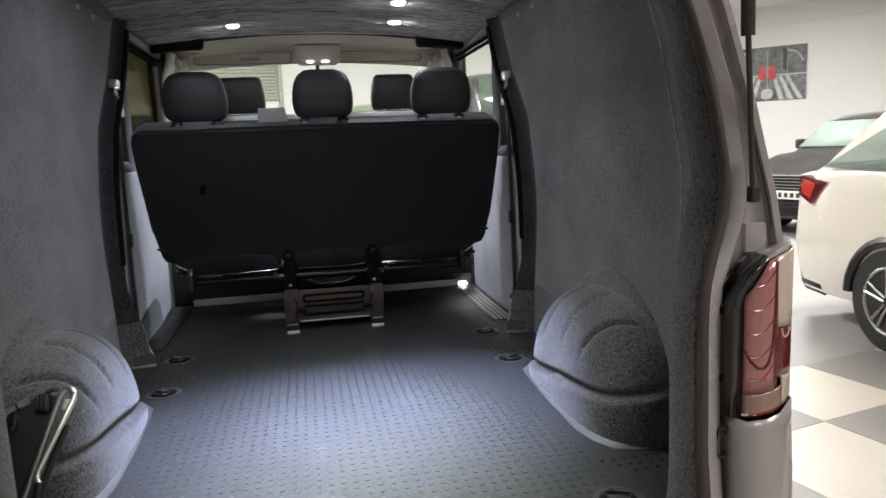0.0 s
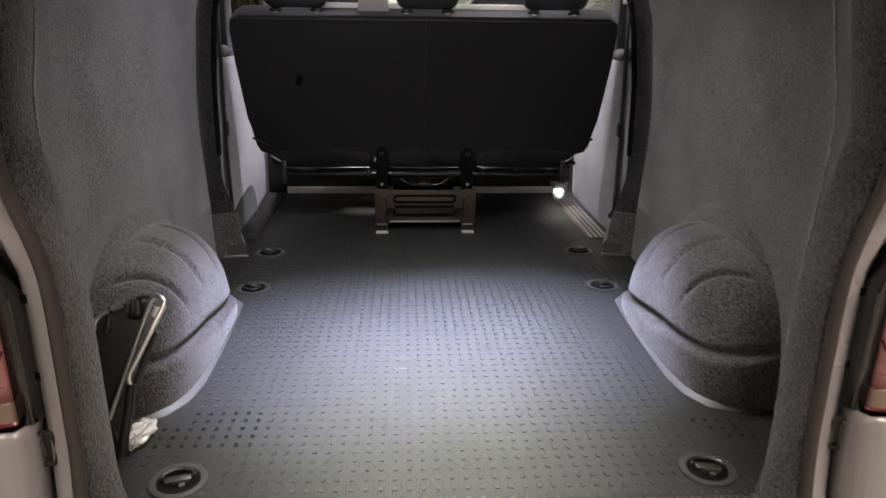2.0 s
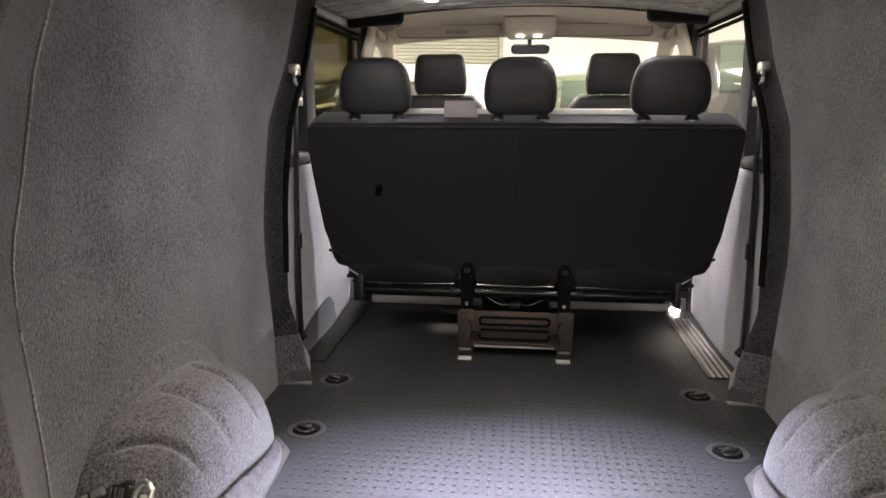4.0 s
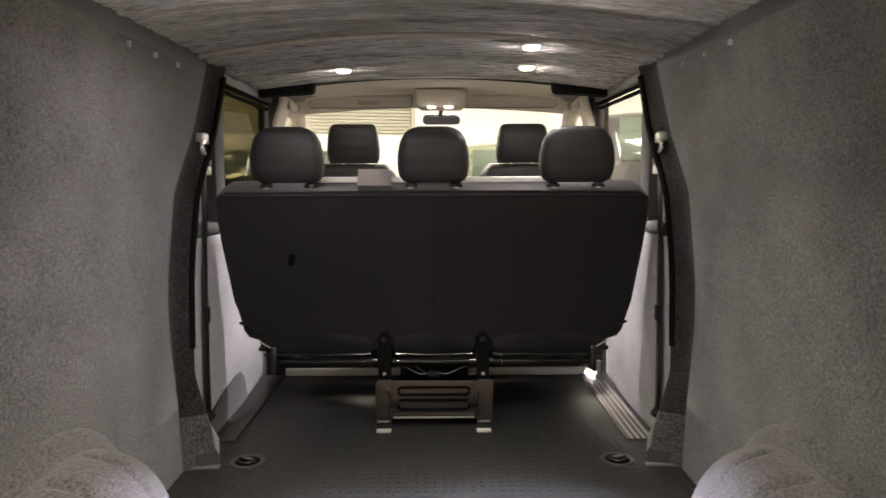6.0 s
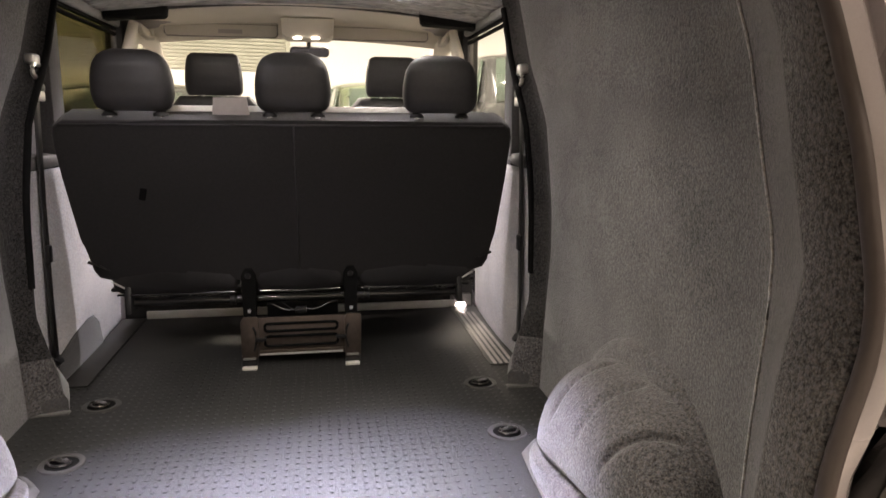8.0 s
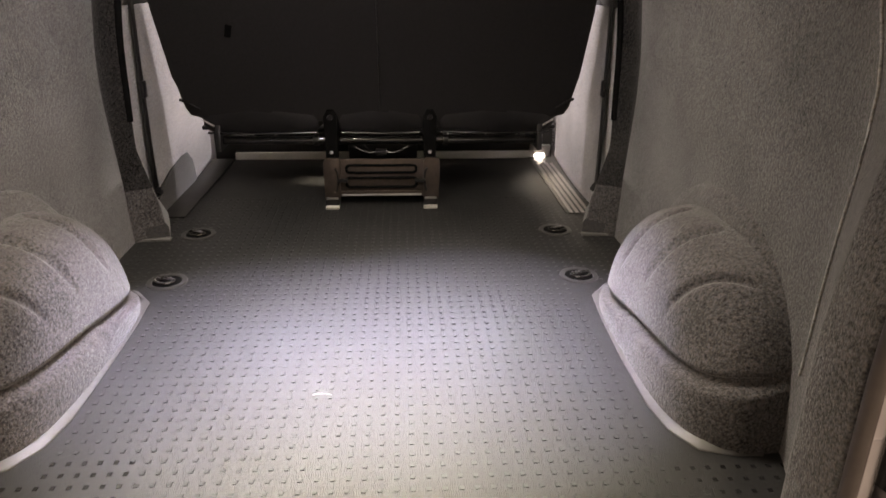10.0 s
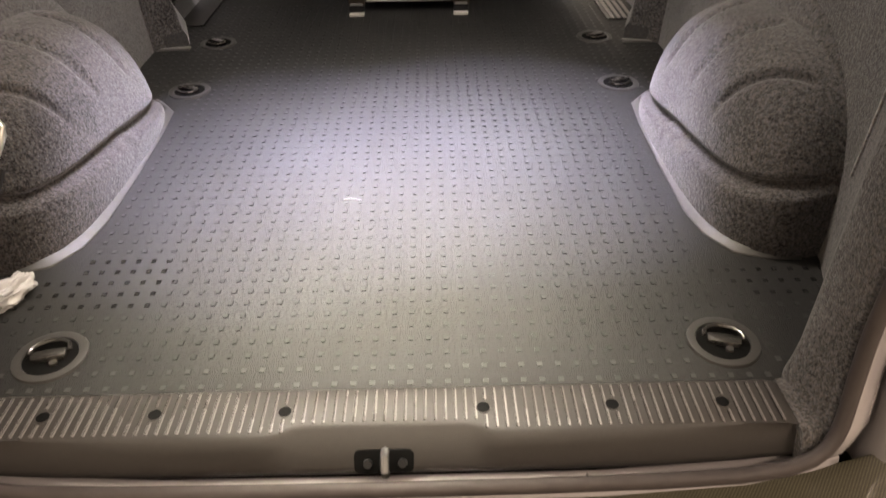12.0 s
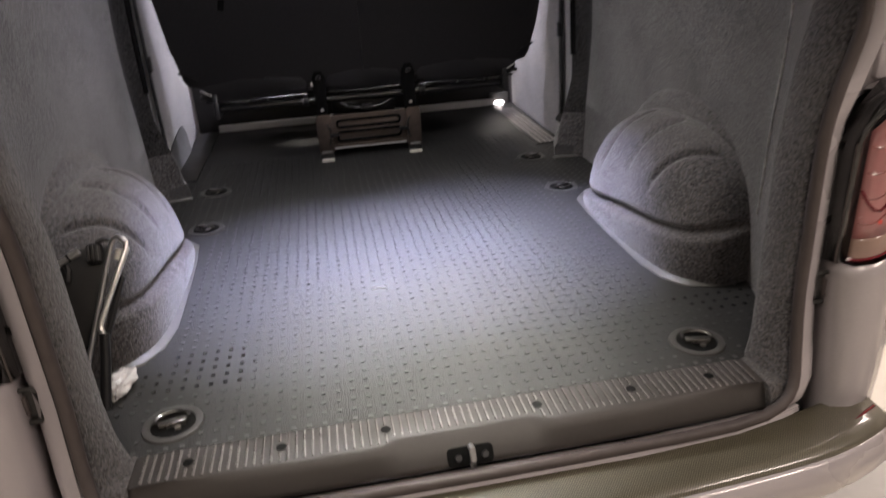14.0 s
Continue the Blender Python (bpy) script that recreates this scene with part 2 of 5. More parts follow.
LENS_FOOT = material("smoky_lens", (0.24, 0.15, 0.12), 0.14, vary=0.12, coat=0.8)
EYE_PLASTIC = material("eye_plastic", (0.044, 0.042, 0.040), 0.42, vary=0.12, grain=100, bump=0.1, bump_scale=500)
LENS_CLEAR = material("clear_lens", (0.55, 0.44, 0.38), 0.12, vary=0.1, coat=0.8)
TILE_CREAM = material("cream_tile", (0.51, 0.475, 0.415), 0.42, vary=0.05, grain=30, stain=1.5, per_object=0.08)
TILE_GREY = material("grey_tile", (0.21, 0.20, 0.19), 0.42, vary=0.07, grain=30, stain=1.5, per_object=0.08)
CONCRETE = material("grey_floor_paint", (0.29, 0.285, 0.275), 0.5, vary=0.08, grain=8, stain=0.7, bump=0.05)
WALL = material("white_wall", (0.84, 0.83, 0.80), 0.8, vary=0.03, grain=20, stain=0.6, bump=0.1, bump_scale=60)
SHUTTER = material("shutter_slat", (0.36, 0.36, 0.295), 0.5, 0.1, 0.1, 30, 3)
TYRE = material("tyre_rubber", (0.02, 0.02, 0.02), 0.75, vary=0.2)
RIM = material("alloy", (0.45, 0.45, 0.45), 0.3, 0.9, 0.1)
CAR_WHITE = material("white_paint", (0.82, 0.77, 0.68), 0.25, vary=0.03, coat=0.9)
CAR_BLACK = material("black_paint", (0.015, 0.015, 0.016), 0.2, vary=0.2, coat=1.0)
CAR_GREEN = material("green_paint", (0.05, 0.06, 0.035), 0.2, vary=0.2, coat=1.0)
CARGLASS = material("car_glass", (0.20, 0.25, 0.22), 0.08, vary=0.1, coat=0.5)
DARKGLASS = material("dark_car_glass", (0.03, 0.04, 0.032), 0.10, vary=0.1, coat=0.1)
RED = material("red_plastic", (0.5, 0.03, 0.02), 0.3, vary=0.2)
WHITE = material("white_plate", (0.8, 0.79, 0.74), 0.5, vary=0.05)
INK = material("dark_print", (0.03, 0.03, 0.032), 0.5, vary=0.3)
PRINT_GREY = material("grey_print", (0.15, 0.155, 0.155), 0.5, vary=0.85, grain=16, stain=6)
PRINT_PALE = material("pale_print", (0.50, 0.51, 0.50), 0.5, vary=0.35, grain=20)
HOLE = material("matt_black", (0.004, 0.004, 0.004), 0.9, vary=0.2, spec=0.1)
DIRT = material("pale_mark", (0.30, 0.30, 0.30), 0.6, vary=0.3)

# ---- mesh helpers ----


def part(name, bm, mat, parent=None, label="", smooth=40.0, solid=0.0):
    """Link a bmesh as ONE mesh object under a thing or a part."""
    bmesh.ops.recalc_face_normals(bm, faces=bm.faces)
    me = bpy.data.meshes.new(name)
    bm.to_mesh(me)
    bm.free()
    if smooth:
        me.shade_smooth()
        me.set_sharp_from_angle(angle=radians(smooth))
    for one in mat if isinstance(mat, (list, tuple)) else (mat,):
        me.materials.append(one)
    ob = new(name, me)
    if parent:
        ob.parent = parent
    if label:
        ob["label"] = label
    if solid:
        mod = ob.modifiers.new("thickness", "SOLIDIFY")
        mod.thickness, mod.offset = solid, 0.0
    return ob


def thing(name, label, category, group="", where=None):
    ob = new(name)
    if where is not None:
        ob.matrix_world = where
    return tagged(ob, label, category, group)


def structure(ob, label, category):
    return tagged(ob, label, category, kind="structure")


def box(x0, x1, y0, y1, z0, z1, bevel=0.0, seg=2, bm=None, m=None):
    bm = bm or bmesh.new()
    mat = Matrix.Translation(((x0 + x1) / 2, (y0 + y1) / 2, (z0 + z1) / 2)) @ Matrix.Diagonal((abs(x1 - x0), abs(y1 - y0), abs(z1 - z0), 1))
    made = bmesh.ops.create_cube(bm, size=1, matrix=(m @ mat) if m else mat)
    if bevel:
        edges = {e for v in made["verts"] for e in v.link_edges}
        bmesh.ops.bevel(bm, geom=list(edges), offset=bevel, segments=seg, affect="EDGES", profile=0.5)
    return bm


def cyl(p0, p1, r0, r1=None, seg=16, bm=None, caps=True):
    bm = bm or bmesh.new()
    a, b = Vector(p0), Vector(p1)
    turn = (b - a).to_track_quat("Z", "Y").to_matrix().to_4x4()
    bmesh.ops.create_cone(bm, cap_ends=caps, segments=seg, radius1=r0, radius2=r0 if r1 is None else r1, depth=(b - a).length,
                          matrix=Matrix.Translation((a + b) / 2) @ turn)
    return bm


def tube(points, r, seg=8, bm=None, closed=False):
    """A round bar along a line of points."""
    bm = bm or bmesh.new()
    pts = [Vector(p) for p in points]
    rings = []
    for i, p in enumerate(pts):
        a = pts[i - 1] if i or closed else p
        b = pts[(i + 1) % len(pts)] if i + 1 < len(pts) or closed else p
        turn = (b - a).to_track_quat("Z", "Y").to_matrix()
        rings.append([bm.verts.new(p + turn @ Vector((r * math.cos(k * math.tau / seg), r * math.sin(k * math.tau / seg), 0))) for k in range(seg)])
    for i in range(len(rings) if closed else len(rings) - 1):
        a, b = rings[i], rings[(i + 1) % len(rings)]
        for k in range(seg):
            bm.faces.new((a[k], a[(k + 1) % seg], b[(k + 1) % seg], b[k]))
    if not closed:
        bm.faces.new(rings[0])
        bm.faces.new(rings[-1])
    return bm


def loft(rings, closed=True, caps=True, bm=None):
    """Skin over rings of equally many points."""
    bm = bm or bmesh.new()
    vs = [[bm.verts.new(p) for p in ring] for ring in rings]
    n = len(vs[0])
    for a, b in zip(vs, vs[1:]):
        for k in range(n if closed else n - 1):
            bm.faces.new((a[k], a[(k + 1) % n], b[(k + 1) % n], b[k]))
    if caps and closed:
        bm.faces.new(vs[0])
        bm.faces.new(vs[-1])
    return bm


def prism(outline, depth, m=None, bevel=0.0, seg=2, bm=None):
    """A flat outline (x, z) pushed from y = 0 to y = depth, edges rounded."""
    bm = bm or bmesh.new()
    m = m or Matrix()
    front = [bm.verts.new(m @ Vector((x, 0, z))) for x, z in outline]
    back = [bm.verts.new(m @ Vector((x, depth, z))) for x, z in outline]
    n = len(front)
    faces = [bm.faces.new(front), bm.faces.new(back)]
    for k in range(n):
        faces.append(bm.faces.new((front[k], front[(k + 1) % n], back[(k + 1) % n], back[k])))
    if bevel:
        edges = {e for f in faces[:2] for e in f.edges}
        bmesh.ops.bevel(bm, geom=list(edges), offset=bevel, segments=seg, affect="EDGES", profile=0.6)
    return bm


def rounded(w, h, r, n=5, cx=0.0, cz=0.0):
    """A rounded rectangle as an outline."""
    out = []
    for qx, qz, a0 in ((1, 1, 0), (-1, 1, 90), (-1, -1, 180), (1, -1, 270)):
        for k in range(n + 1):
            a = radians(a0 + 90 * k / n)
            out.append((cx + qx * (w / 2 - r) + r * math.cos(a), cz + qz * (h / 2 - r) + r * math.sin(a)))
    return out


def blend(x, table):
    """Straight lines between (x, value) rows."""
    if x <= table[0][0]:
        return table[0][1]
    for (a, va), (b, vb) in zip(table, table[1:]):
        if x <= b:
            return va + (vb - va) * (x - a) / (b - a)
    return table[-1][1]


def smooth_step(a, b, x):
    t = min(max((x - a) / (b - a), 0), 1)
    return t * t * (3 - 2 * t)


def sheet(f, nu, nv, bm=None):
    bm = bm or bmesh.new()
    vs = [[bm.verts.new(f(i / nu, j / nv)) for j in range(nv + 1)] for i in range(nu + 1)]
    for i in range(nu):
        for j in range(nv):
            bm.faces.new((vs[i][j], vs[i + 1][j], vs[i + 1][j + 1], vs[i][j + 1]))
    return bm


def power(c, e):
    return math.copysign(abs(c) ** e, c)


FLOOR = 0.60
# ---- the showroom ----
TURN_ROOM = 12.6
ROOM = pose(2.495, 2.02, 0, 0, 0, TURN_ROOM)


def room_box(x0, x1, y0, y1, z0, z1, bm=None):
    return box(x0, x1, y0, y1, z0, z1, bm=bm, m=ROOM)


ground = structure(part("ground", room_box(-9.6, 12.0, -9.6, 9.6, -0.1, -0.004), CONCRETE), "polished grey painted showroom floor with a chequered strip", "floor")
structure(part("wall_east", room_box(11.9, 12.1, -9.5, 9.7, 0, 4.0), WALL), "plain white plastered showroom wall", "wall")
structure(part("wall_west", room_box(-9.7, -9.5, -9.5, 9.5, 0, 4.0), WALL), "plain white plastered showroom wall", "wall")
structure(part("wall_north", room_box(-9.7, 12.1, 9.5, 9.7, 0, 4.0), WALL), "white showroom wall with a roller shutter", "wall")
structure(part("wall_south", room_box(-9.7, 12.1, -9.7, -9.5, 0, 4.0), WALL), "plain white plastered showroom wall", "wall")
structure(part("ceiling", room_box(-9.7, 12.1, -9.7, 9.7, 4.0, 4.15), WALL), "plain white showroom ceiling", "ceiling")
# the slanting wall behind the parked cars
SLANT = Matrix.Translation((9.75, 12.33, 0)) @ pose(0, 0, 0, 0, 0, -42)
structure(part("wall_northeast", box(-2.2, 5.4, 0.0, 0.2, 0, 4.0, m=SLANT), WALL), "plain white plastered showroom wall behind the cars", "wall")
structure(part("trim", box(-2.1, 5.3, -0.03, 0.0, 3.58, 3.64, 0.008, m=SLANT), WALL), "narrow white picture rail along the wall", "trim")

for lx, ly, watts, deep, colour in SHOWROOM_LAMPS:
    lamp = thing("ceiling_light", "white panel light assumed under the showroom ceiling", "ceiling light", "showroom lights", pose(lx, ly, 0))
    part("frame", box(-0.68, 0.68, -deep / 2 - 0.03, deep / 2 + 0.03, 3.88, 3.93, 0.01), WHITE, lamp)
    part("rod", cyl((0, 0, 3.92), (0, 0, 4.0), 0.02, bm=None), WHITE, lamp)
    part("diffuser", box(-0.64, 0.64, 0.01 - deep / 2, deep / 2 - 0.01, 3.868, 3.884, 0.004), PANEL, lamp, "glowing white diffuser")


def roller_shutter():
    sh = thing("roller_shutter", "half-raised beige metal roller shutter with horizontal slats", "shutter")
    for k in range(25):
        prof = [(-1.68, k * 0.055), (-1.68, k * 0.055 + 0.050), (1.68, k * 0.055 + 0.050), (1.68, k * 0.055)]
        part("slat", prism(prof, 0.025, ROOM @ pose(-2.52, 9.46, 2.25), 0.010), SHUTTER, sh)
    part("drum_box", room_box(-4.25, -0.80, 9.2, 9.5, 3.62, 3.97), SHUTTER, sh)
    for x in (-4.25, -0.87):
        part("guide_rail", room_box(x, x + 0.07, 9.43, 9.5, 0, 3.62), SHUTTER, sh)


roller_shutter()


def wall_picture():
    """Canvas print on the white wall: engine bay in greys with two red covers."""
    m = SLANT
    pic = thing("wall_picture", "large grey engine photograph with red covers on a white wall", "picture")
    w, z0, z1 = 1.34, 1.80, 2.57
    m = SLANT @ pose(-0.05, 0.0, -0.585, 0, 0, 0) @ Matrix.Diagonal((1.12, 1.0, 1.46, 1))
    pic.matrix_world = m
    part("canvas", box(-w / 2, w / 2, -0.02, 0.0, z0, z1, 0.003), PRINT_PALE, pic, "pale canvas edge")
    for i in range(4):
        for z_a, z_b in ((z0, z0 + 0.36), (z0 + 0.372, z1)):
            x = -w / 2 + i * w / 4
            part("panel", box(x + 0.007, x + w / 4 - 0.007, -0.03, -0.018, z_a + 0.004, z_b - 0.004, 0.003), PRINT_GREY, pic)
    for sx in (-1, 1):
        part("red_cover", prism(rounded(0.13, 0.20, 0.05, 3, sx * 0.085, 2.20), 0.005, pose(0, -0.037, 0)), RED, pic)
        for k in range(3):
            part("pale_pipe", prism([(sx * (0.10 + 0.10 * k), 2.12 + 0.02 * k), (sx * (0.15 + 0.10 * k), 2.13 + 0.02 * k), (sx * (0.30 + 0.16 * k), 1.81), (sx * (0.21 + 0.16 * k), 1.81)], 0.004, pose(0, -0.035, 0)), PRINT_PALE, pic)
        part("pale_arc", tube([(sx * (0.34 + 0.26 * math.sin(a)), -0.031, 2.30 + 0.20 * math.cos(a)) for a in [0.2 * k for k in range(8)]], 0.02, 6), PRINT_PALE, pic)
        part("dark_hose", prism(rounded(0.07, 0.30, 0.03, 3, sx * 0.30, 2.38), 0.004, pose(0, -0.035, 0)), INK, pic)
    part("intake", prism(rounded(0.20, 0.14, 0.05, 3, 0, 1.90), 0.005, pose(0, -0.037, 0)), PRINT_PALE, pic)


wall_picture()


def banner():
    m = SLANT @ pose(-1.30, -0.35, 0)
    b = thing("display_panel", "tall dark grey display panel standing before the white wall", "panel")
    b.matrix_world = m
    part("board", box(-0.35, 0.35, -0.05, 0.0, 0.03, 2.35, 0.01), INK, b)
    part("foot_plate", box(-0.38, 0.38, -0.25, 0.12, 0.0, 0.03, 0.005), INK, b)
    part("print_bar", box(-0.2, 0.25, -0.056, -0.05, 2.05, 2.09), CARD, b)


banner()


def car(name, label, paint, where, length=4.0, width=1.75, height=1.5, hood=0.95, rear_slope=0.35, pane=CARGLASS, overhang=0.78):
    """A hatchback: y runs from the nose (0) to the tail (length)."""
    c = thing(name, label, "car", "parked cars", where)
    hw, cab0 = width / 2, 0.27 * length
    top = [(0, 0.62), (0.06, 0.78), (0.30, 0.88), (cab0, hood + 0.05), (cab0 + 0.55, height - 0.09), (cab0 + 0.9, height - 0.01), (length * 0.62, height),
           (length - rear_slope - 0.15, height - 0.05), (length - 0.12, height - 0.52), (length - 0.02, 0.80), (length, 0.62)]
    half = [(0, hw * 0.72), (0.12, hw * 0.9), (0.45, hw), (length - 0.5, hw), (length - 0.15, hw * 0.93), (length, hw * 0.78)]
    rings = []
    for k in range(49):
        y = length * (0.5 - 0.5 * math.cos(math.pi * k / 48))
        zt, w = blend(y, top), blend(y, half)
        belt = min(zt, hood - 0.02)
        ring = []
        for i in range(25):
            a = i / 24
            if a < 0.30:
                x, z = w * (0.90 + 0.10 * math.sin(a / 0.30 * math.pi / 2)), 0.22 + (0.60 - 0.22) * a / 0.30
            elif a < 0.5:
                x, z = w * (1 - 0.03 * (a - 0.30) / 0.20), 0.60 + (belt - 0.60) * (a - 0.30) / 0.20
            else:
                u = (a - 0.5) / 0.5
                lean = 0.97 if zt <= hood else 0.97 - 0.20 * min(u / 0.6, 1)
                x = w * (lean if u < 0.6 else lean * math.cos((u - 0.6) / 0.4 * math.pi / 2))
                z = belt + (zt - belt) * (u / 0.6 * 0.9 if u < 0.6 else 0.9 + 0.1 * math.sin((u - 0.6) / 0.4 * math.pi / 2))
            ring.append((x, y, z))
        rings.append(ring + [(-x, y, z) for x, y, z in ring[-2::-1]])
    part("body", loft(rings), paint, c)
    lean = lambda z: hw * (0.97 - 0.20 * (z - hood) / (0.9 * (height - hood)))
    for s in (-1, 1):
        pts = [(cab0 + 0.30, hood + 0.03), (cab0 + 0.68, height - 0.12), (length * 0.5, height - 0.10), (length * 0.5, hood + 0.03)]
        for quad in (pts, [(length * 0.5 + 0.06, hood + 0.03), (length * 0.5 + 0.06, height - 0.10), (length - rear_slope - 0.35, height - 0.14), (length - 0.45, hood + 0.06)]):
            bm = bmesh.new()
            bm.faces.new([bm.verts.new((s * (lean(z) + 0.006), y, z)) for y, z in quad])
            part("side_window", bm, pane, c, solid=0.006)
    bm = bmesh.new()
    z0, z1 = hood + 0.09, height - 0.12
    y0, y1 = cab0 + 0.04, cab0 + 0.49
    bm.faces.new([bm.verts.new(p) for p in ((-hw * 0.80, y0, z0), (hw * 0.80, y0, z0), (hw * 0.68, y1, z1), (-hw * 0.68, y1, z1))])
    part("windscreen", bm, pane, c, solid=0.01)
    for s in (-1, 1):
        for y in (0.78, length - overhang):
            w = part("wheel", cyl((s * (hw - 0.20), y, 0.32), (s * (hw + 0.012), y, 0.32), 0.32, seg=32), TYRE, c)
            part("wheel_well", cyl((s * (hw - 0.02), y, 0.32), (s * (hw + 0.014), y, 0.32), 0.205, 0.20, 24), BLACK, w)
            part("rim", tube([(s * (hw + 0.014), y + 0.208 * math.cos(a * math.tau / 32), 0.32 + 0.208 * math.sin(a * math.tau / 32)) for a in range(32)], 0.012, 8, closed=True), RIM, w)
            for a in range(5):
                co, si = math.cos(a * math.tau / 5 + 0.3), math.sin(a * math.tau / 5 + 0.3)
                for e in (-0.022, 0.022):
                    part("spoke", tube([(s * (hw + 0.024), y + 0.03 * co - e * si * 0.6, 0.32 + 0.03 * si + e * co * 0.6), (s * (hw + 0.020), y + 0.12 * co - e * si, 0.32 + 0.12 * si + e * co),
                                        (s * (hw + 0.014), y + 0.205 * co - 1.6 * e * si, 0.32 + 0.205 * si + 1.6 * e * co)], 0.011, 6), RIM, w)
            part("hub", cyl((s * hw, y, 0.32), (s * (hw + 0.03), y, 0.32), 0.05, 0.04, 12), BLACK, w)
            part("wheel_arch", tube([(s * (hw + 0.004), y + 0.37 * math.cos(a * math.pi / 12), 0.32 + 0.37 * math.sin(a * math.pi / 12)) for a in range(13)], 0.035, 6), PLASTIC, c)
        part("door_mirror", box(s * hw * 0.95, s * (hw + 0.17), cab0 + 0.38, cab0 + 0.50, hood + 0.05, hood + 0.20, 0.04, 3), paint, c)
        part("headlight", prism(rounded(0.30, 0.20, 0.09, 4, s * hw * 0.66, 0.75), 0.16, pose(0, -0.005, 0, -12), 0.02), BRIGHT, c)
        tail = length - (0.17 if overhang > 1 else 0.0)
        lamp = part("tail_light", loft([[(s * (hw * 0.97 + d), y, z) for y, z in ((tail - 0.36, 1.02), (tail - 0.09, 1.06), (tail - 0.07, 0.92), (tail - 0.20, 0.86))]
                                        for d in (-0.10, 0.012)]), LENS_DARK, c, smooth=0)
        part("lamp_glow", loft([[(s * (hw * 0.97 + d), y, z) for y, z in ((tail - 0.25, 1.0), (tail - 0.12, 1.03), (tail - 0.11, 0.94), (tail - 0.20, 0.90))]
                                for d in (0.0, 0.018)]), RED, lamp, smooth=0)
    run = [(blend(y, half) * 1.01, y) for y in (length - 0.42, length - 0.3, length - 0.15, length - 0.06, length + 0.012)]
    part("rear_bumper", loft([[(-x * k, y, z) for x, y in run] + [(x * k, y, z) for x, y in run[::-1]] for z, k in ((0.20, 0.86), (0.26, 0.90), (0.36, 0.92))], closed=False), PLASTIC, c, smooth=50, solid=0.02)
    part("front_bumper", box(-hw * 0.78, hw * 0.78, -0.04, 0.3, 0.22, 0.42, 0.05, 3), paint, c)
    grille = part("grille", prism(rounded(1.0, 0.19, 0.07, 4, 0, 0.70), 0.03, pose(0, -0.03, 0), 0.01), BLACK, c)
    part("grille_frame", tube([(x, -0.035, z) for x, z in rounded(1.02, 0.21, 0.07, 4, 0, 0.70)], 0.008, 6, closed=True), BRIGHT, grille)
    for k in range(4):
        part("grille_bar", tube([(-0.47, -0.036, 0.635 + 0.042 * k), (0.47, -0.036, 0.635 + 0.042 * k)], 0.006, 6), RIM, grille)
    for s in (-1, 1):
        part("flank_cladding", box(s * (hw - 0.06), s * (hw + 0.008), 1.15, length - 1.15, 0.20, 0.36, 0.02), PLASTIC, c)
    part("intake", prism(rounded(1.2, 0.13, 0.05, 4, 0, 0.33), 0.03, pose(0, -0.055, 0), 0.01), BLACK, c)
    plate = part("number_plate", box(-0.26, 0.26, -0.055, -0.035, 0.49, 0.60, 0.004), WHITE, c)
    for k in range(5):
        part("plate_bar", box(-0.20 + k * 0.09, -0.15 + k * 0.09, -0.059, -0.054, 0.515, 0.575), INK, plate)
    part("badge", box(0.30, 0.42, -0.045, -0.03, 0.61, 0.65, 0.004), RED, c)
    return c


car("parked_hatchback", "glossy black hatchback with a chrome-framed grille parked facing out", CAR_BLACK, pose(6.20, 7.05, 0, 0, 0, -76), 3.9, 1.78, 1.62, 1.06)
car("parked_hatchback", "cream-white hatchback with red tail lights parked beside the van", CAR_WHITE, pose(4.10, -0.945, 0, 0, 0, -3), 4.50, 1.82, 1.58, 1.06, 0.65, CARGLASS, 1.17)
car("parked_saloon", "black car with bright trim parked beyond the side window", CAR_BLACK, pose(-1.95, 4.9, 0, 0, 0, -4), 4.6, 1.85, 1.86, 1.25, 0.35, DARKGLASS)
car("parked_van", "dark van parked beyond the clear side window", CAR_BLACK, pose(2.88, 6.0, 0, 0, 0, 2), 4.4, 1.95, 2.34, 1.62, 0.35, DARKGLASS)
car("parked_hatchback", "dark green hatchback parked nose to nose with the van", CAR_GREEN, pose(1.25, 5.75, 0, 0, 0, 8), 4.2, 1.80, 1.95, 1.22, 0.35, DARKGLASS)

# ---- van: outline tables ----
# aperture half-width and depth by height; side wall and ceiling
AP_X = [(0.55, 0.50), (0.556, 0.56), (0.57, 0.598), (0.60, 0.62), (0.65, 0.628), (0.72, 0.631), (1.00, 0.631), (1.08, 0.634), (1.15, 0.652), (1.22, 0.676), (1.30, 0.686),
        (1.46, 0.673), (1.62, 0.648), (1.78, 0.616), (1.88, 0.565), (1.94, 0.48), (1.96, 0.30), (1.962, 0.0)]
AP_Y = [(0.55, 0.010), (0.60, 0.035), (0.66, 0.058), (0.75, 0.075), (1.05, 0.08), (1.25, 0.09), (1.46, 0.13), (1.62, 0.175), (1.80, 0.25), (1.96, 0.32)]


def ceiling_z(x):
    return 1.99 - 0.06 * (x / 0.78) ** 2


def wall_x(z):
    return blend(z, [(0.5, 0.79), (0.75, 0.80), (1.3, 0.805), (1.6, 0.80), (1.97, 0.782)])


def pillar_y(z):
    return blend(z, [(0.6, 1.44), (0.85, 1.44), (1.2, 1.475), (1.48, 1.55), (1.67, 1.72), (1.97, 1.88)])


# inner rim of the rear corner, and how the felt sweeps from it to the flat side (share of the depth, distance)
RIM_X = [(0.6, 0.588), (0.64, 0.605), (0.70, 0.617), (1.0, 0.622), (1.15, 0.645), (1.3, 0.678), (1.6, 0.665), (1.97, 0.60)]
RIM_Y = [(0.6, 0.137), (0.70, 0.165), (1.0, 0.175), (1.3, 0.195), (1.6, 0.27), (1.97, 0.42)]
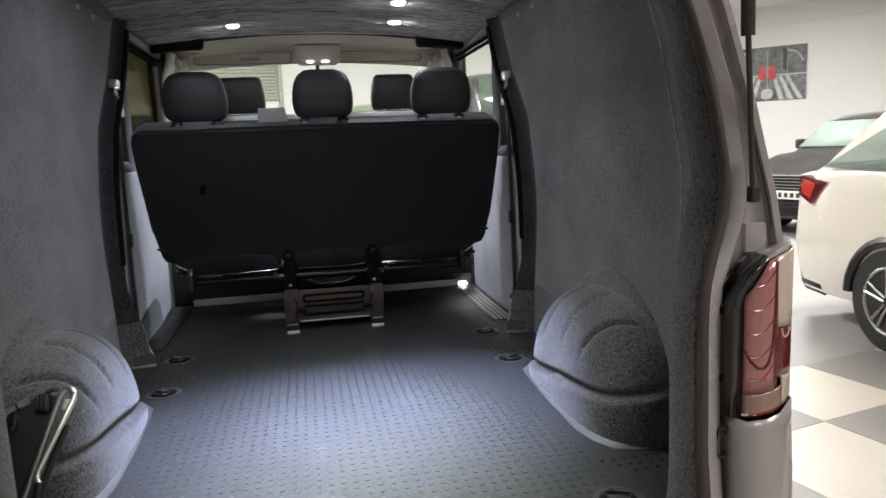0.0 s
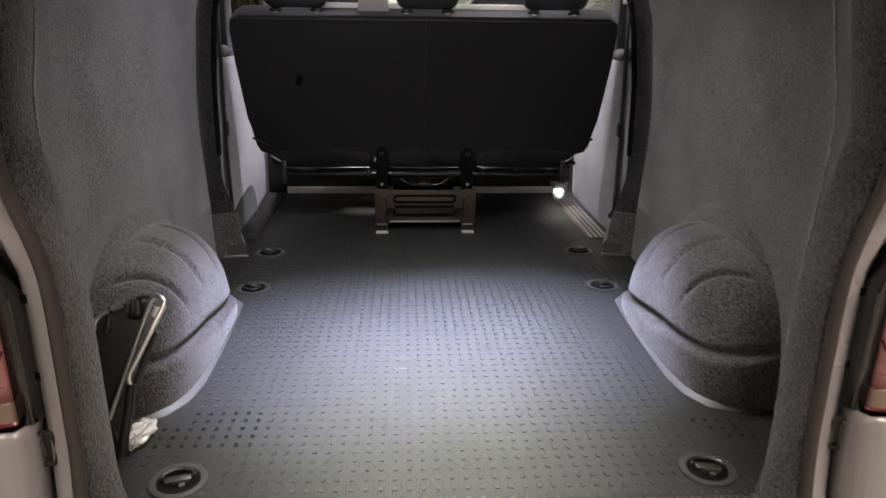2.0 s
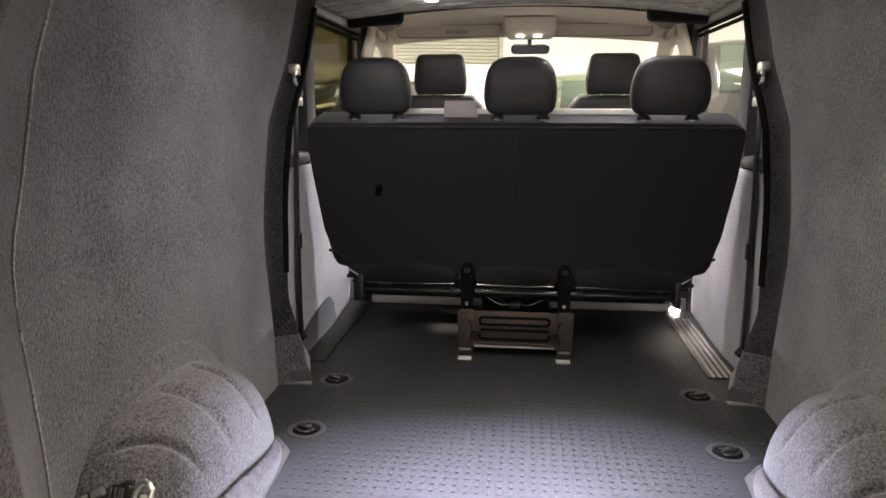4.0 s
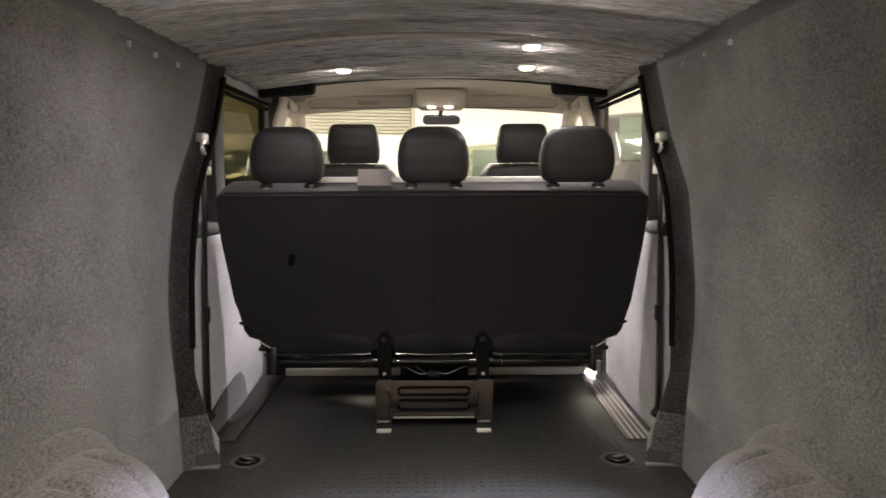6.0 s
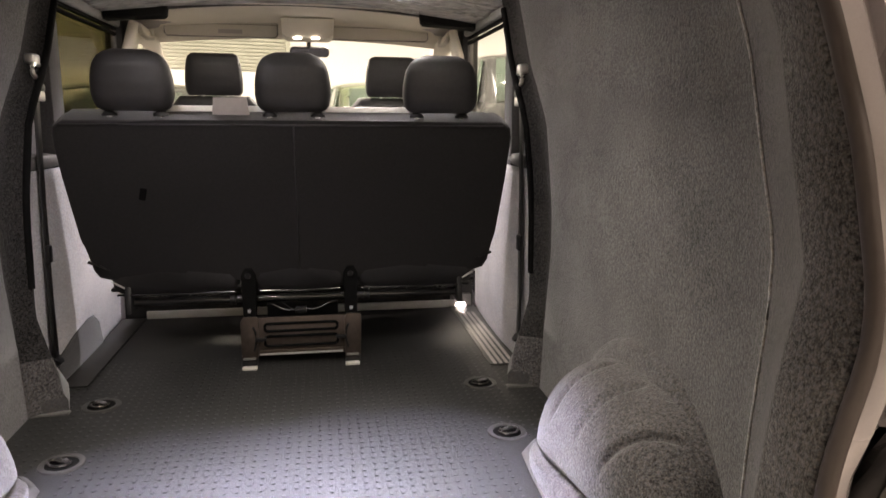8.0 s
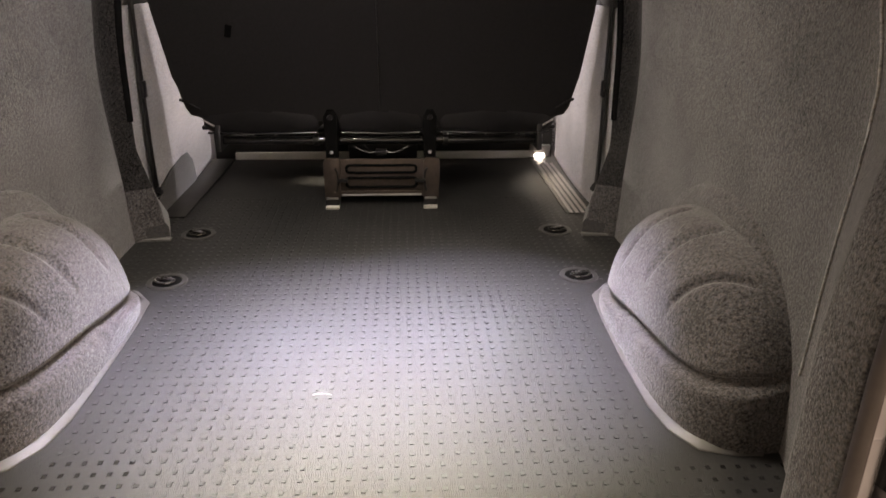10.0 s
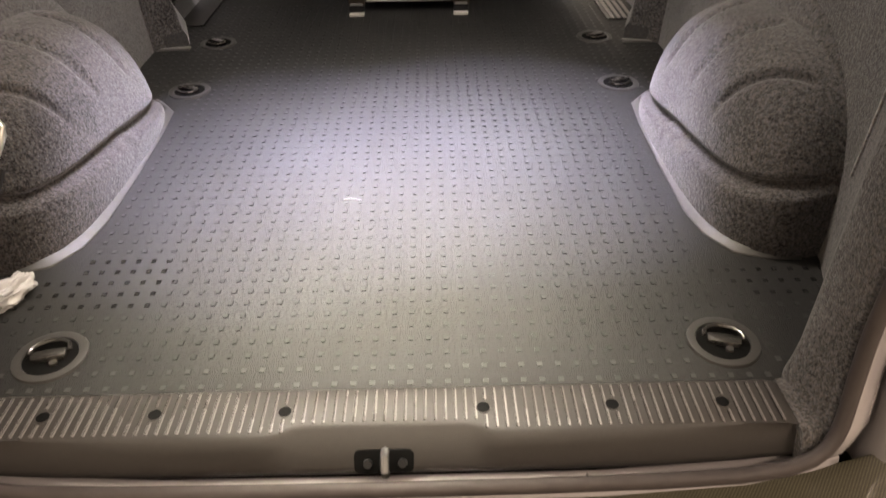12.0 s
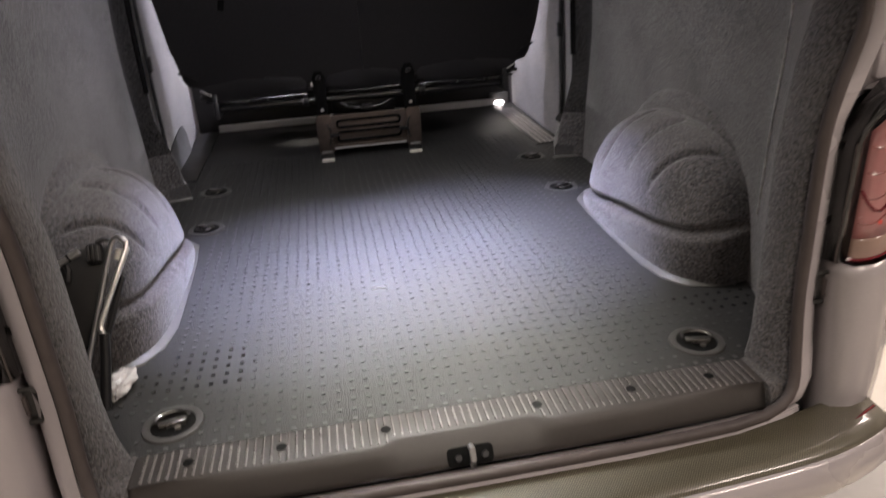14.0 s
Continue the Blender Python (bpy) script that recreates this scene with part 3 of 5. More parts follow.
QUARTER = [(0.28, 0.055), (0.59, 0.135), (0.79, 0.205), (0.925, 0.285), (1.0, 0.40)]


def carpet_wall(s, name):
    """Felt-covered load-bay side: return at the tailgate, flat side, return at the middle pillar."""
    rows = []
    for j in range(57):
        z = FLOOR - 0.02 + (ceiling_z(0.79) + 0.02 - FLOOR) * j / 56
        xa, ya = blend(z, AP_X), blend(z, AP_Y)
        xw, yp = wall_x(z), pillar_y(z)
        inner = blend(z, [(0.6, 0.70), (0.72, 0.715), (0.9, 0.765), (1.3, 0.775), (1.97, 0.755)])
        rx, ry = blend(z, RIM_X), blend(z, RIM_Y)
        pts = [(xa + 0.004, ya - 0.004), (xa - 0.008, ya + 0.010), (rx + (xa - rx) * 0.2, ry - 0.03), (rx, ry), (rx + 0.008, ry + 0.014), *[(rx + (xw - rx) * a, ry + d) for a, d in QUARTER]]
        for k in range(1, 12):
            pts.append((xw, ry + 0.40 + (yp - 0.06 - ry - 0.40) * k / 11))
        narrow = smooth_step(0.74, 1.14, z)  # the painted shade band tapers off towards the floor
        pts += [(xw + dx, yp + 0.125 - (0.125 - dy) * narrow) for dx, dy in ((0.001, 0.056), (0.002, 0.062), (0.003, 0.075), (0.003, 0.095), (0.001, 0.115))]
        pts += [(xw * 0.6 + inner * 0.4, yp + 0.145), (inner + 0.003, yp + 0.163), (inner, yp + 0.172), (inner + 0.006, yp + 0.18), (inner + 0.06, yp + 0.185)]
        rows.append([(s * x, y, z) for x, y in pts])
    bm = loft(rows, closed=False)
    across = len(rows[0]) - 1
    # second material paints the recess shade beside the middle pillar
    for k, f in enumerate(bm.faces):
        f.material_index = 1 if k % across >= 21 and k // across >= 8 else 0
    ob = part(name, bm, (FELT, FELT_SHADED), None, smooth=60, solid=0.004)
    return structure(ob, "load bay side lined with speckled grey felt carpet", "wall")


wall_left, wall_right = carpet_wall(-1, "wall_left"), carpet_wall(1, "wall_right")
for s, wall in ((-1, wall_left), (1, wall_right)):
    part("top_edge", tube([(s * 0.788, 0.42 + 0.11 * k, ceiling_z(0.788) - 0.012) for k in range(14)], 0.026, 10), FELT_TRIM, wall, "dark felt cove along the ceiling")
    for y in (1.28, 1.45, 1.62):
        part("clip", box(s * 0.775, s * 0.785, y, y + 0.012, 1.865, 1.88, 0.002), DIRT, wall)
    seam = []
    for k in range(24):
        z = 0.78 + 0.05 * k
        back = blend(z, [(0.78, 0.25), (0.95, 0.235), (1.08, 0.215), (1.19, 0.19), (1.27, 0.195), (1.4, 0.215), (1.75, 0.24)])
        rim = blend(z, RIM_X)
        seam.append((s * (rim + (wall_x(z) - rim) * blend(back, [(d, a) for a, d in QUARTER]) - 0.0042), blend(z, RIM_Y) + back, z))
    part("seam", tube(seam, 0.0024, 6), FELT_SEAM, wall, "pale stitched seam")

# load bay ceiling: two felt panels with a pale joint


def wrinkle(u, v, seed):
    """Long shallow folds across the van."""
    return 0.0065 * noise.noise((u * 2.2, v * 26, seed)) + 0.0042 * noise.noise((u * 4, v * 60, seed + 5)) + 0.003 * noise.noise((u * 3, v * 5, seed + 9))


roof = part("ceiling", sheet(lambda u, v: (-0.80 + 1.6 * u, 0.30 + 1.45 * v, ceiling_z(-0.80 + 1.6 * u) + 1.3 * wrinkle(u, v, 0)), 90, 150), FELT_ROOF, None, smooth=60, solid=0.006)
structure(roof, "load bay ceiling lined with wrinkled dark grey felt", "ceiling")
roof2 = part("ceiling", sheet(lambda u, v: (-0.80 + 1.6 * u, 1.75 + 0.98 * v, ceiling_z(-0.80 + 1.6 * u) + 0.004 + 2.2 * wrinkle(u, v * 0.9, 3)), 90, 150), FELT_ROOF, None, smooth=60, solid=0.006)
structure(roof2, "passenger ceiling lined with wrinkled dark grey felt", "ceiling")
joint = part("trim", tube([(x / 20, 1.75 - 0.06 * math.cos(x / 20 * 1.9), ceiling_z(x / 20) - 0.017) for x in range(-15, 16)], 0.0095, 8), CARD, None)
structure(joint, "pale grey joint strip across the ceiling felt", "trim")
front_edge = part("trim", sheet(lambda u, v: (-0.80 + 1.6 * u, 2.73 + 0.01 * v, ceiling_z(-0.80 + 1.6 * u) + 0.02 - 0.026 * v), 40, 2), FELT_TRIM, None, solid=0.02)
for s in (-1, 1):
    structure(part("trim", prism([(s * 0.545, 1.975), (s * 0.552, 1.922), (s * 0.565, 1.910), (s * 0.70, 1.904), (s * 0.80, 1.895), (s * 0.80, 1.97)], 0.09, pose(0, 2.66, 0), 0.010), HOLE), "black corner piece where the ceiling meets the cab", "trim")
structure(front_edge, "dark felt edge where the ceiling meets the cab", "trim")

# ---- van floor ----


floor = part("floor", box(-0.86, 0.86, 0.12, 2.64, FLOOR - 0.03, FLOOR, 0.004), RUBBER)
structure(floor, "dark grey studded rubber load floor mat", "floor")


def studs():
    """Rows of small flat-topped pips all over the mat; the rows by the sill are pieces of their own."""
    verts, faces = [], []
    lo, hi = 0.0044, 0.0039
    one = bpy.data.meshes.new("stud")
    one.from_pydata([(sx * w, sy * w * 1.15, z) for w, z in ((lo, -0.001), (hi, 0.0013)) for sx, sy in ((-1, -1), (1, -1), (1, 1), (-1, 1))], [],
                    [(4, 5, 6, 7)] + [(k, (k + 1) % 4, 4 + (k + 1) % 4, 4 + k) for k in range(4)])
    one.materials.append(STUD)
    # copy with the highlight painted in, for the two rows by the sill
    toned = one.copy()
    toned.materials[0] = STUD_LIT
    for i in range(-27, 28):
        for j in range(60):
            x, y = i * 0.0282 + 0.007, 0.146 + j * 0.0317
            if abs(x) > 0.57 and 0.40 < y < 1.22 or abs(x) > 0.60 and y < 0.25:
                continue
            if any(math.hypot(x - s * ex, y - ey) < 0.062 for s in (-1, 1) for ex, ey in ((0.527, 0.216), (0.595, 1.25), (0.606, 1.632))):
                continue
            if j < 6:
                pip = new("stud", toned if j < 2 else one)
                pip.location = (x, y, FLOOR)
                pip.parent = floor
                continue
            n = len(verts)
            for w, z in ((0.0044, FLOOR - 0.001), (0.0039, FLOOR + 0.0013)):
                verts += [(x - w, y - w * 1.15, z), (x + w, y - w * 1.15, z), (x + w, y + w * 1.15, z), (x - w, y + w * 1.15, z)]
            faces += [(n + 4, n + 5, n + 6, n + 7)] + [(n + k, n + (k + 1) % 4, n + 4 + (k + 1) % 4, n + 4 + k) for k in range(4)]
    me = bpy.data.meshes.new("tread_studs")
    me.from_pydata(verts, [], faces)
    me.materials.append(STUD)
    ob = new("tread_studs", me)
    ob.parent = floor
    ob["kind"] = "stuff"


studs()
part("scuff_mark", tube([(-0.115 + 0.008 * k, 0.668 - 0.0025 * abs(k - 2), FLOOR + 0.001) for k in range(6)], 0.0016, 6), DIRT, floor, "pale scuff on the rubber")


def wheel_arch(s):
    """Felt-covered wheel housing with pressed creases and a stepped skirt."""
    arch = thing("wheel_housing", "rounded wheel housing covered in grey felt, with moulded creases", "wheel housing", "wheel housings")

    def point(u, v):
        th, ph = math.pi * u, math.pi / 2 * v
        c, sn = power(math.cos(th), 0.80), power(math.sin(th), 0.80)
        cp, sp = power(math.cos(ph), 0.42), power(math.sin(ph), 0.62)
        y = 0.80 - (0.362 if c > 0 else 0.37) * c * cp
        h = (z0 := 0.333) * sn * cp
        d = 0.205 * sp * (1 - 0.30 * (h / z0) ** 2 * (1 - 0.3 * v))
        z = FLOOR + h
        crease = blend(y, [(0.40, 0.712), (0.55, 0.702), (0.70, 0.686), (0.80, 0.674), (0.92, 0.656), (1.09, 0.632), (1.2, 0.618)])
        crease += 0.030 * (1 - smooth_step(0.46, 0.54, y)) * (1 - min(d / 0.2, 1))
        flat = Vector((d * 1.4 + 0.02, y - 0.80, 0)).normalized()
        skirt = 0.017 * (1 - smooth_step(crease - 0.006, crease + 0.006, z)) - 0.017 * math.exp(-((z - crease - 0.010) / 0.010) ** 2)
        skirt *= min(v * 5, 1) if v < 0.2 else 1
        d, y = d + flat.x * skirt, y + flat.y * skirt
        out = Vector((d * 0.7, y - 0.80, z - FLOOR)).normalized()
        push = 0.0
        for y0, slope in ((0.885, 0.45), (0.730, 0.42), (0.525, 0.80)):
            off = y - (y0 + slope * d)
            push -= (0.0125 * math.exp(-(off / 0.0095) ** 2) + 0.0025 * smooth_step(-0.03, 0.0, off) * (1 - smooth_step(0.0, 0.03, off))) * smooth_step(0.045, 0.075, d) * (1 - smooth_step(0.165, 0.195, d)) * smooth_step(crease + 0.03, crease + 0.06, z)
        return (s * (0.812 - d - out.x * push), y + out.y * push, z + out.z * push)

    part("felt_dome", sheet(point, 200, 120), FELT, arch, smooth=80)

    def bump_point(u, v):
        th, ph = math.pi * u, math.pi / 2 * v
        cp, sp = power(math.cos(ph), 0.6), power(math.sin(ph), 0.6)
        return (s * (0.815 - 0.052 * sp), 0.835 - 0.385 * power(math.cos(th), 0.95) * cp, FLOOR + 0.386 * power(math.sin(th), 0.95) * cp)

    part("felt_upper", sheet(bump_point, 64, 28), FELT, arch, smooth=80)
    base = [(0.75, 0.437), (0.69, 0.442), (0.64, 0.462), (0.605, 0.515), (0.592, 0.60), (0.594, 0.80), (0.602, 1.0), (0.612, 1.12), (0.66, 1.18), (0.76, 1.19)]
    part("edge_piping", loft([[(s * (x - dx * (1 if 0.46 < y < 1.15 else 0.5)), y - dx * (1.0 if y < 0.47 else -0.6 if y > 1.15 else 0.25), FLOOR + dz) for x, y in base] for dx, dz in ((-0.012, 0.012), (-0.001, 0.010), (0.004, 0.006), (0.009, 0.003), (0.0125, 0.0005))], closed=False), MAT_EDGE, arch, "pale raised edge of the rubber mat", smooth=60, solid=0.002)
    return arch


wheel_arch(-1)
wheel_arch(1)


def lashing_eye(x, y, turn):
    e = thing("lashing_eye", "round recessed tie-down with folding steel ring in the rubber floor", "tie-down", "floor tie-downs", pose(x, y, FLOOR, 0, 0, turn))
    bm = loft([[(r * math.cos(k * math.tau / 32), r * math.sin(k * math.tau / 32), z) for k in range(32)] for r, z in
               ((0.057, 0.0), (0.0555, 0.0045), (0.052, 0.0055), (0.0425, 0.0045), (0.041, 0.001), (0.036, 0.0012))])
    part("bezel", bm, EYE_PLASTIC, e)
    part("cup", cyl((0, 0, 0.001), (0, 0, 0.0022), 0.041, seg=28), HOLE, e)
    part("ring", tube([(0.030 * math.cos(a), 0.004 + 0.026 * math.sin(a), 0.010) for a in [radians(-10 + 200 * k / 14) for k in range(15)]], 0.004, 8), DARKSTEEL, e, "dark steel ring")
    part("saddle", box(-0.026, 0.026, -0.012, 0.006, 0.002, 0.013, 0.003), DARKSTEEL, e)
    part("screw", cyl((0.008, -0.018, 0.002), (0.008, -0.018, 0.006), 0.006, seg=10), DARKSTEEL, e)


for x, y, turn in ((-0.527, 0.216, 12), (0.527, 0.216, -14), (-0.595, 1.25, 150), (0.595, 1.25, 205), (-0.608, 1.632, 150), (0.604, 1.632, 200)):
    lashing_eye(x, y, turn)
# ---- van: tailgate sill ----


def sill_plate():
    sp = thing("sill_plate", "ribbed grey plastic loading sill with screw holes and a latch recess", "sill trim")
    prof = [(0.133, 0.601), (0.127, 0.606), (0.051, 0.606), (0.042, 0.602), (0.034, 0.588), (0.026, 0.562), (0.024, 0.552)]
    prof_mid = [(0.133, 0.601), (0.127, 0.606), (0.066, 0.606), (0.060, 0.602), (0.042, 0.584), (0.027, 0.562), (0.024, 0.552)]
    rings = []
    for k in range(121):
        x = -0.578 + 1.156 * k / 120
        w = 1 - smooth_step(0.118, 0.160, abs(x))
        end = smooth_step(0.55, 0.578, abs(x))
        rings.append([(x, (a * (1 - w) + c * w) + 0.030 * (x / 0.57) ** 4 * (0.5 if i > 2 else 0), (b * (1 - w) + d * w) - 0.004 * end) for i, ((a, b), (c, d)) in enumerate(zip(prof, prof_mid))])
    part("plate", loft(rings, closed=False), SILL, sp, smooth=80, solid=0.003)
    # no opening is cut; a raised black panel paints the recess's shade
    part("recess_shade_panel", prism(rounded(0.083, 0.034, 0.009, 4, 0.0, 0.0), 0.006, pose(0.0, 0.0285, 0.570, -30), 0.002), HOLE, sp, "black panel for the shaded recess round the tailgate latch")
    return sp


sill = sill_plate()
latch = thing("latch_striker", "bright steel tailgate striker bolted in the sill recess", "latch")
part("loop", tube([(0.002, 0.030, 0.555), (0.002, 0.014, 0.560), (0.002, 0.012, 0.572), (0.002, 0.022, 0.588), (0.002, 0.036, 0.584)], 0.006, 8), RIM, latch)
for x in (-0.022, 0.026):
    part("bolt", cyl((x, 0.032, 0.566), (x, 0.022, 0.573), 0.007, 0.006, 10), BLACK, latch)
for x in (-0.48, -0.323, -0.14, 0.14, 0.323, 0.48):
    hole = part("screw_hole", cyl((x, 0.088, 0.6068), (x, 0.088, 0.6090), 0.0092, seg=16), HOLE, sill)
    part("screw_collar", tube([(x + 0.0095 * math.cos(a), 0.088 + 0.0095 * math.sin(a), 0.6080) for a in [k * math.tau / 14 for k in range(14)]], 0.0010, 6, closed=True), SILL, hole)
for k in range(-39, 40):
    x = k * 0.0142
    y0 = 0.068 if abs(x) < 0.135 else 0.053
    if any(abs(x - h) < 0.006 for h in (-0.48, -0.323, -0.14, 0.14, 0.323, 0.48)):
        spans = ((0.103, 0.125), (y0, 0.075))
    else:
        spans = ((y0, 0.125),)
    for a, b in spans:
        bm = box(x - 0.0012, x + 0.0012, a, b, 0.6055, 0.6100, 0.0008, 1)
        raised = len(bm.faces)
        box(x + 0.0013, x + 0.0034, a, b, 0.6060, 0.6081, bm=bm)
        bm.faces.ensure_lookup_table()
        for f in bm.faces[raised:]:
            f.material_index = 1
        part("rib", bm, (RIB, HOLE), sill, smooth=0)

# ---- van: body round the tailgate ----
van = thing("van", "silver-grey panel van with its tailgate open", "van")


def aperture(s, zs):
    return [(s * blend(z, AP_X), blend(z, AP_Y), z) for z in zs]


ZS = [0.556, 0.57, 0.585] + [0.60 + 0.02 * k for k in range(70)]
ZS = [z for z in ZS if z < 1.955]
around = aperture(-1, ZS[::-1]) + [(-0.52, 0.010, 0.550), (-0.45, 0.008, 0.549), (-0.25, 0.006, 0.548), (0, 0.005, 0.548), (0.25, 0.006, 0.548), (0.45, 0.008, 0.549), (0.52, 0.010, 0.550)] + aperture(1, ZS)


def follow(off_out, off_y, r, mat, name, label):
    """A round strip running beside the aperture."""
    pts = []
    for i, p in enumerate(around):
        a, b = Vector(around[max(i - 1, 0)]), Vector(around[min(i + 1, len(around) - 1)])
        d = (b - a).normalized()
        out = Vector((d.z, 0, -d.x)).normalized() if abs(d.x) + abs(d.z) > 1e-6 else Vector((1, 0, 0))
        pts.append(Vector(p) + out * off_out + Vector((0, off_y, 0)))
    for _ in range(3):
        pts = pts[:1] + [(a + b * 2 + c) / 4 for a, b, c in zip(pts, pts[1:], pts[2:])] + pts[-1:]
    part(name, tube(pts, r, 12), mat, van, label)


follow(-0.001, -0.008, 0.0108, PIPING, "door_seal", "grey-brown rubber tailgate seal")
follow(0.012, 0.004, 0.006, SEAL, "seal_lip", "black rubber lip")


def outer_x(z):
    return blend(z, [(0.4, 0.83), (0.7, 0.85), (0.9, 0.855), (1.15, 0.825), (1.35, 0.795), (1.6, 0.762), (1.8, 0.735), (1.92, 0.69), (1.97, 0.65)])


for s in (-1, 1):
    rows = []
    for z in ZS:
        xa, ya = blend(z, AP_X), blend(z, AP_Y)
        xo = max(outer_x(z), xa + 0.105)
        k = 1 - smooth_step(1.04, 1.16, z)
        above = [(xa + 0.006, ya + 0.006), (xa + 0.013, ya + 0.012), (xa + 0.017, ya + 0.002), (xa + 0.042, ya - 0.006), (xa + 0.047, ya - 0.002), (xa + 0.051, ya + 0.036),
                 (xo - 0.024, ya + 0.044), (xo - 0.018, ya + 0.040), (xo - 0.016, ya + 0.018), (xo - 0.005, ya + 0.016), (xo, ya + 0.040), (max(xo + 0.01, 0.845), ya + 0.30), (max(xo + 0.03, 0.88), 0.95)]
        beside = [(xa + 0.006, ya + 0.006), (xa + 0.013, ya + 0.012), (xa + 0.018, ya + 0.002), (xa + 0.034, ya + 0.006), (xa + 0.050, ya + 0.016), (xa + 0.057, ya + 0.030),
                  (xa + 0.075, ya + 0.13), (xo - 0.020, ya + 0.14), (xo - 0.018, ya + 0.145), (xo - 0.010, ya + 0.15), (xo, ya + 0.17), (max(xo + 0.01, 0.845), ya + 0.30), (max(xo + 0.03, 0.88), 0.95)]
        rows.append([(s * (a + (c - a) * k), b + (d - b) * k, z) for (a, b), (c, d) in zip(above, beside)])
    part("rear_pillar", loft(rows, closed=False), PAINT, van, "painted tailgate pillar", smooth=50, solid=0.003)
    for z in (1.037, 0.90):
        part("blanking_plug", cyl((s * 0.6795, 0.112, z), (s * 0.678, 0.0905, z), 0.009, 0.008, 14), HOLE, van)
    cat = part("side_catch", tube([(x, 0.086, z) for x, z in rounded(0.030, 0.060, 0.006, 3, s * 0.688, 0.768)], 0.0045, 8, closed=True), SEAL, van, "black catch frame")
    part("catch_pad", box(s * 0.676, s * 0.700, 0.090, 0.12, 0.742, 0.794, 0.003), PLASTIC, cat)
    part("catch_tooth", box(s * 0.690, s * 0.698, 0.083, 0.095, 0.75, 0.785, 0.003), PIPING, cat)

    # tail lamp: black flank with a slanting shoulder, red lens bent round the corner, clear foot
    lamp = thing("tail_lamp", "tall red tail lamp with black inner flank and clear foot", "tail lamp", "tail lamps")
    plan = [(0.712, 0.066), (0.721, 0.056), (0.738, 0.050), (0.758, 0.050), (0.770, 0.053), (0.784, 0.056), (0.802, 0.062), (0.820, 0.074), (0.835, 0.100), (0.845, 0.160)]
    lamp_top = lambda x: blend(x, [(0.712, 1.066), (0.752, 1.137), (0.800, 1.151), (0.845, 1.157)])
    lamp_foot = lambda x: blend(x, [(0.712, 0.828), (0.775, 0.836), (0.815, 0.853), (0.845, 0.872)])

    def strip(x0, x1, z_lo, z_hi, out=0.0, n=14):
        """A piece of the lens skin between two heights, following the bent plan."""
        line = [(x0 + (x1 - x0) * i / n) for i in range(n + 1)]
        return sheet(lambda u, v: (s * (line[round(u * n)] + 0.4 * out), blend(line[round(u * n)], plan) - out, z_lo(line[round(u * n)]) + (z_hi(line[round(u * n)]) - z_lo(line[round(u * n)])) * v), n, 6)

    back = [(0.845, 0.21), (0.71, 0.135)]
    part("housing", loft([[(s * x, y + 0.006, f(x)) for x, y in plan + back] for f in (lamp_foot, lambda x: min(1.05, lamp_top(x) - 0.004), lambda x: lamp_top(x) - 0.003)]), BLACK, lamp)
    outer = [(0.688, 0.116, 0.826), (0.687, 0.114, 0.95), (0.688, 0.112, 1.036), (0.696, 0.110, 1.058), (0.719, 0.106, 1.102), (0.747, 0.102, 1.142)]
    middle = [(0.685, 0.084, 0.826), (0.684, 0.082, 0.95), (0.685, 0.082, 1.040), (0.694, 0.084, 1.064), (0.721, 0.080, 1.108), (0.750, 0.075, 1.144)]
    ridge = [(0.692, 0.066, 0.826), (0.691, 0.064, 0.95), (0.692, 0.064, 1.045), (0.701, 0.068, 1.069), (0.725, 0.065, 1.108), (0.752, 0.060, 1.143)]
    edge = [(0.7115, 0.0650, 0.826), (0.7115, 0.0650, 0.95), (0.7115, 0.0650, 1.052), (0.713, 0.0640, 1.070), (0.731, 0.055, 1.104), (0.753, 0.0495, 1.139)]
    flank = part("flank", loft([[(s * x, y, z) for x, y, z in line] for line in (outer, middle, ridge, edge)], closed=False), GLOSSBLACK, lamp, "glossy black flank", smooth=30, solid=0.003)
    part("flank_groove", tube([(s * (x - 0.001), y + 0.001, z) for x, y, z in ridge[:3]], 0.0022, 6), PIPING, flank)
    zero = lambda x: lamp_foot(x) + 0.002
    knee = lambda x: lamp_foot(x) + 0.044
    tip = lambda x: lamp_top(x) - 0.002
    red = part("red_lens", strip(0.7125, 0.768, knee, tip, 0.001), LENS_RED, lamp, "red ribbed lens", solid=0.004)
    for k in range(5):
        z = 0.902 + 0.046 * k
        run = [(0.715 + 0.050 * i / 8, z + 0.030 * (i / 8) ** 2 - 0.004 * math.sin(math.pi * i / 8)) for i in range(9)]
        part("lens_rib", tube([(s * x, blend(x, plan) - 0.0032, zz) for x, zz in run if zz < lamp_top(x) - 0.006], 0.0016, 6), LENS_RIB, red)
    guide = [(0.7135, 0.962), (0.722, 0.940), (0.733, 0.928), (0.744, 0.926), (0.754, 0.936), (0.761, 0.962), (0.765, 1.00), (0.768, 1.06), (0.769, 1.125)]
    part("light_guide", tube([(s * x, blend(x, plan) - 0.003, z) for x, z in guide], 0.0032, 6), LENS_DARK, red, "dark red light guide")
    part("bright_spot", cyl((s * 0.748, 0.0475, 0.905), (s * 0.748, 0.0455, 0.905), 0.004, seg=10), RED, red)
    part("clear_lens", strip(0.7125, 0.790, zero, knee, 0.0006), LENS_FOOT, lamp, "smoky foot of the lamp", solid=0.004)
    part("foot_edge", tube([(s * x, y - 0.001, lamp_foot(x) + 0.003) for x, y in plan[:6]], 0.0042, 6), LENS_DARK, lamp)
    part("lens_joint", tube([(s * x, blend(x, plan) - 0.001, z) for x, z in ((0.772, 0.885), (0.771, 0.96), (0.771, 1.04), (0.769, 1.132))], 0.0042, 8), LENS_DARK, lamp, "dark red joint between the lenses")
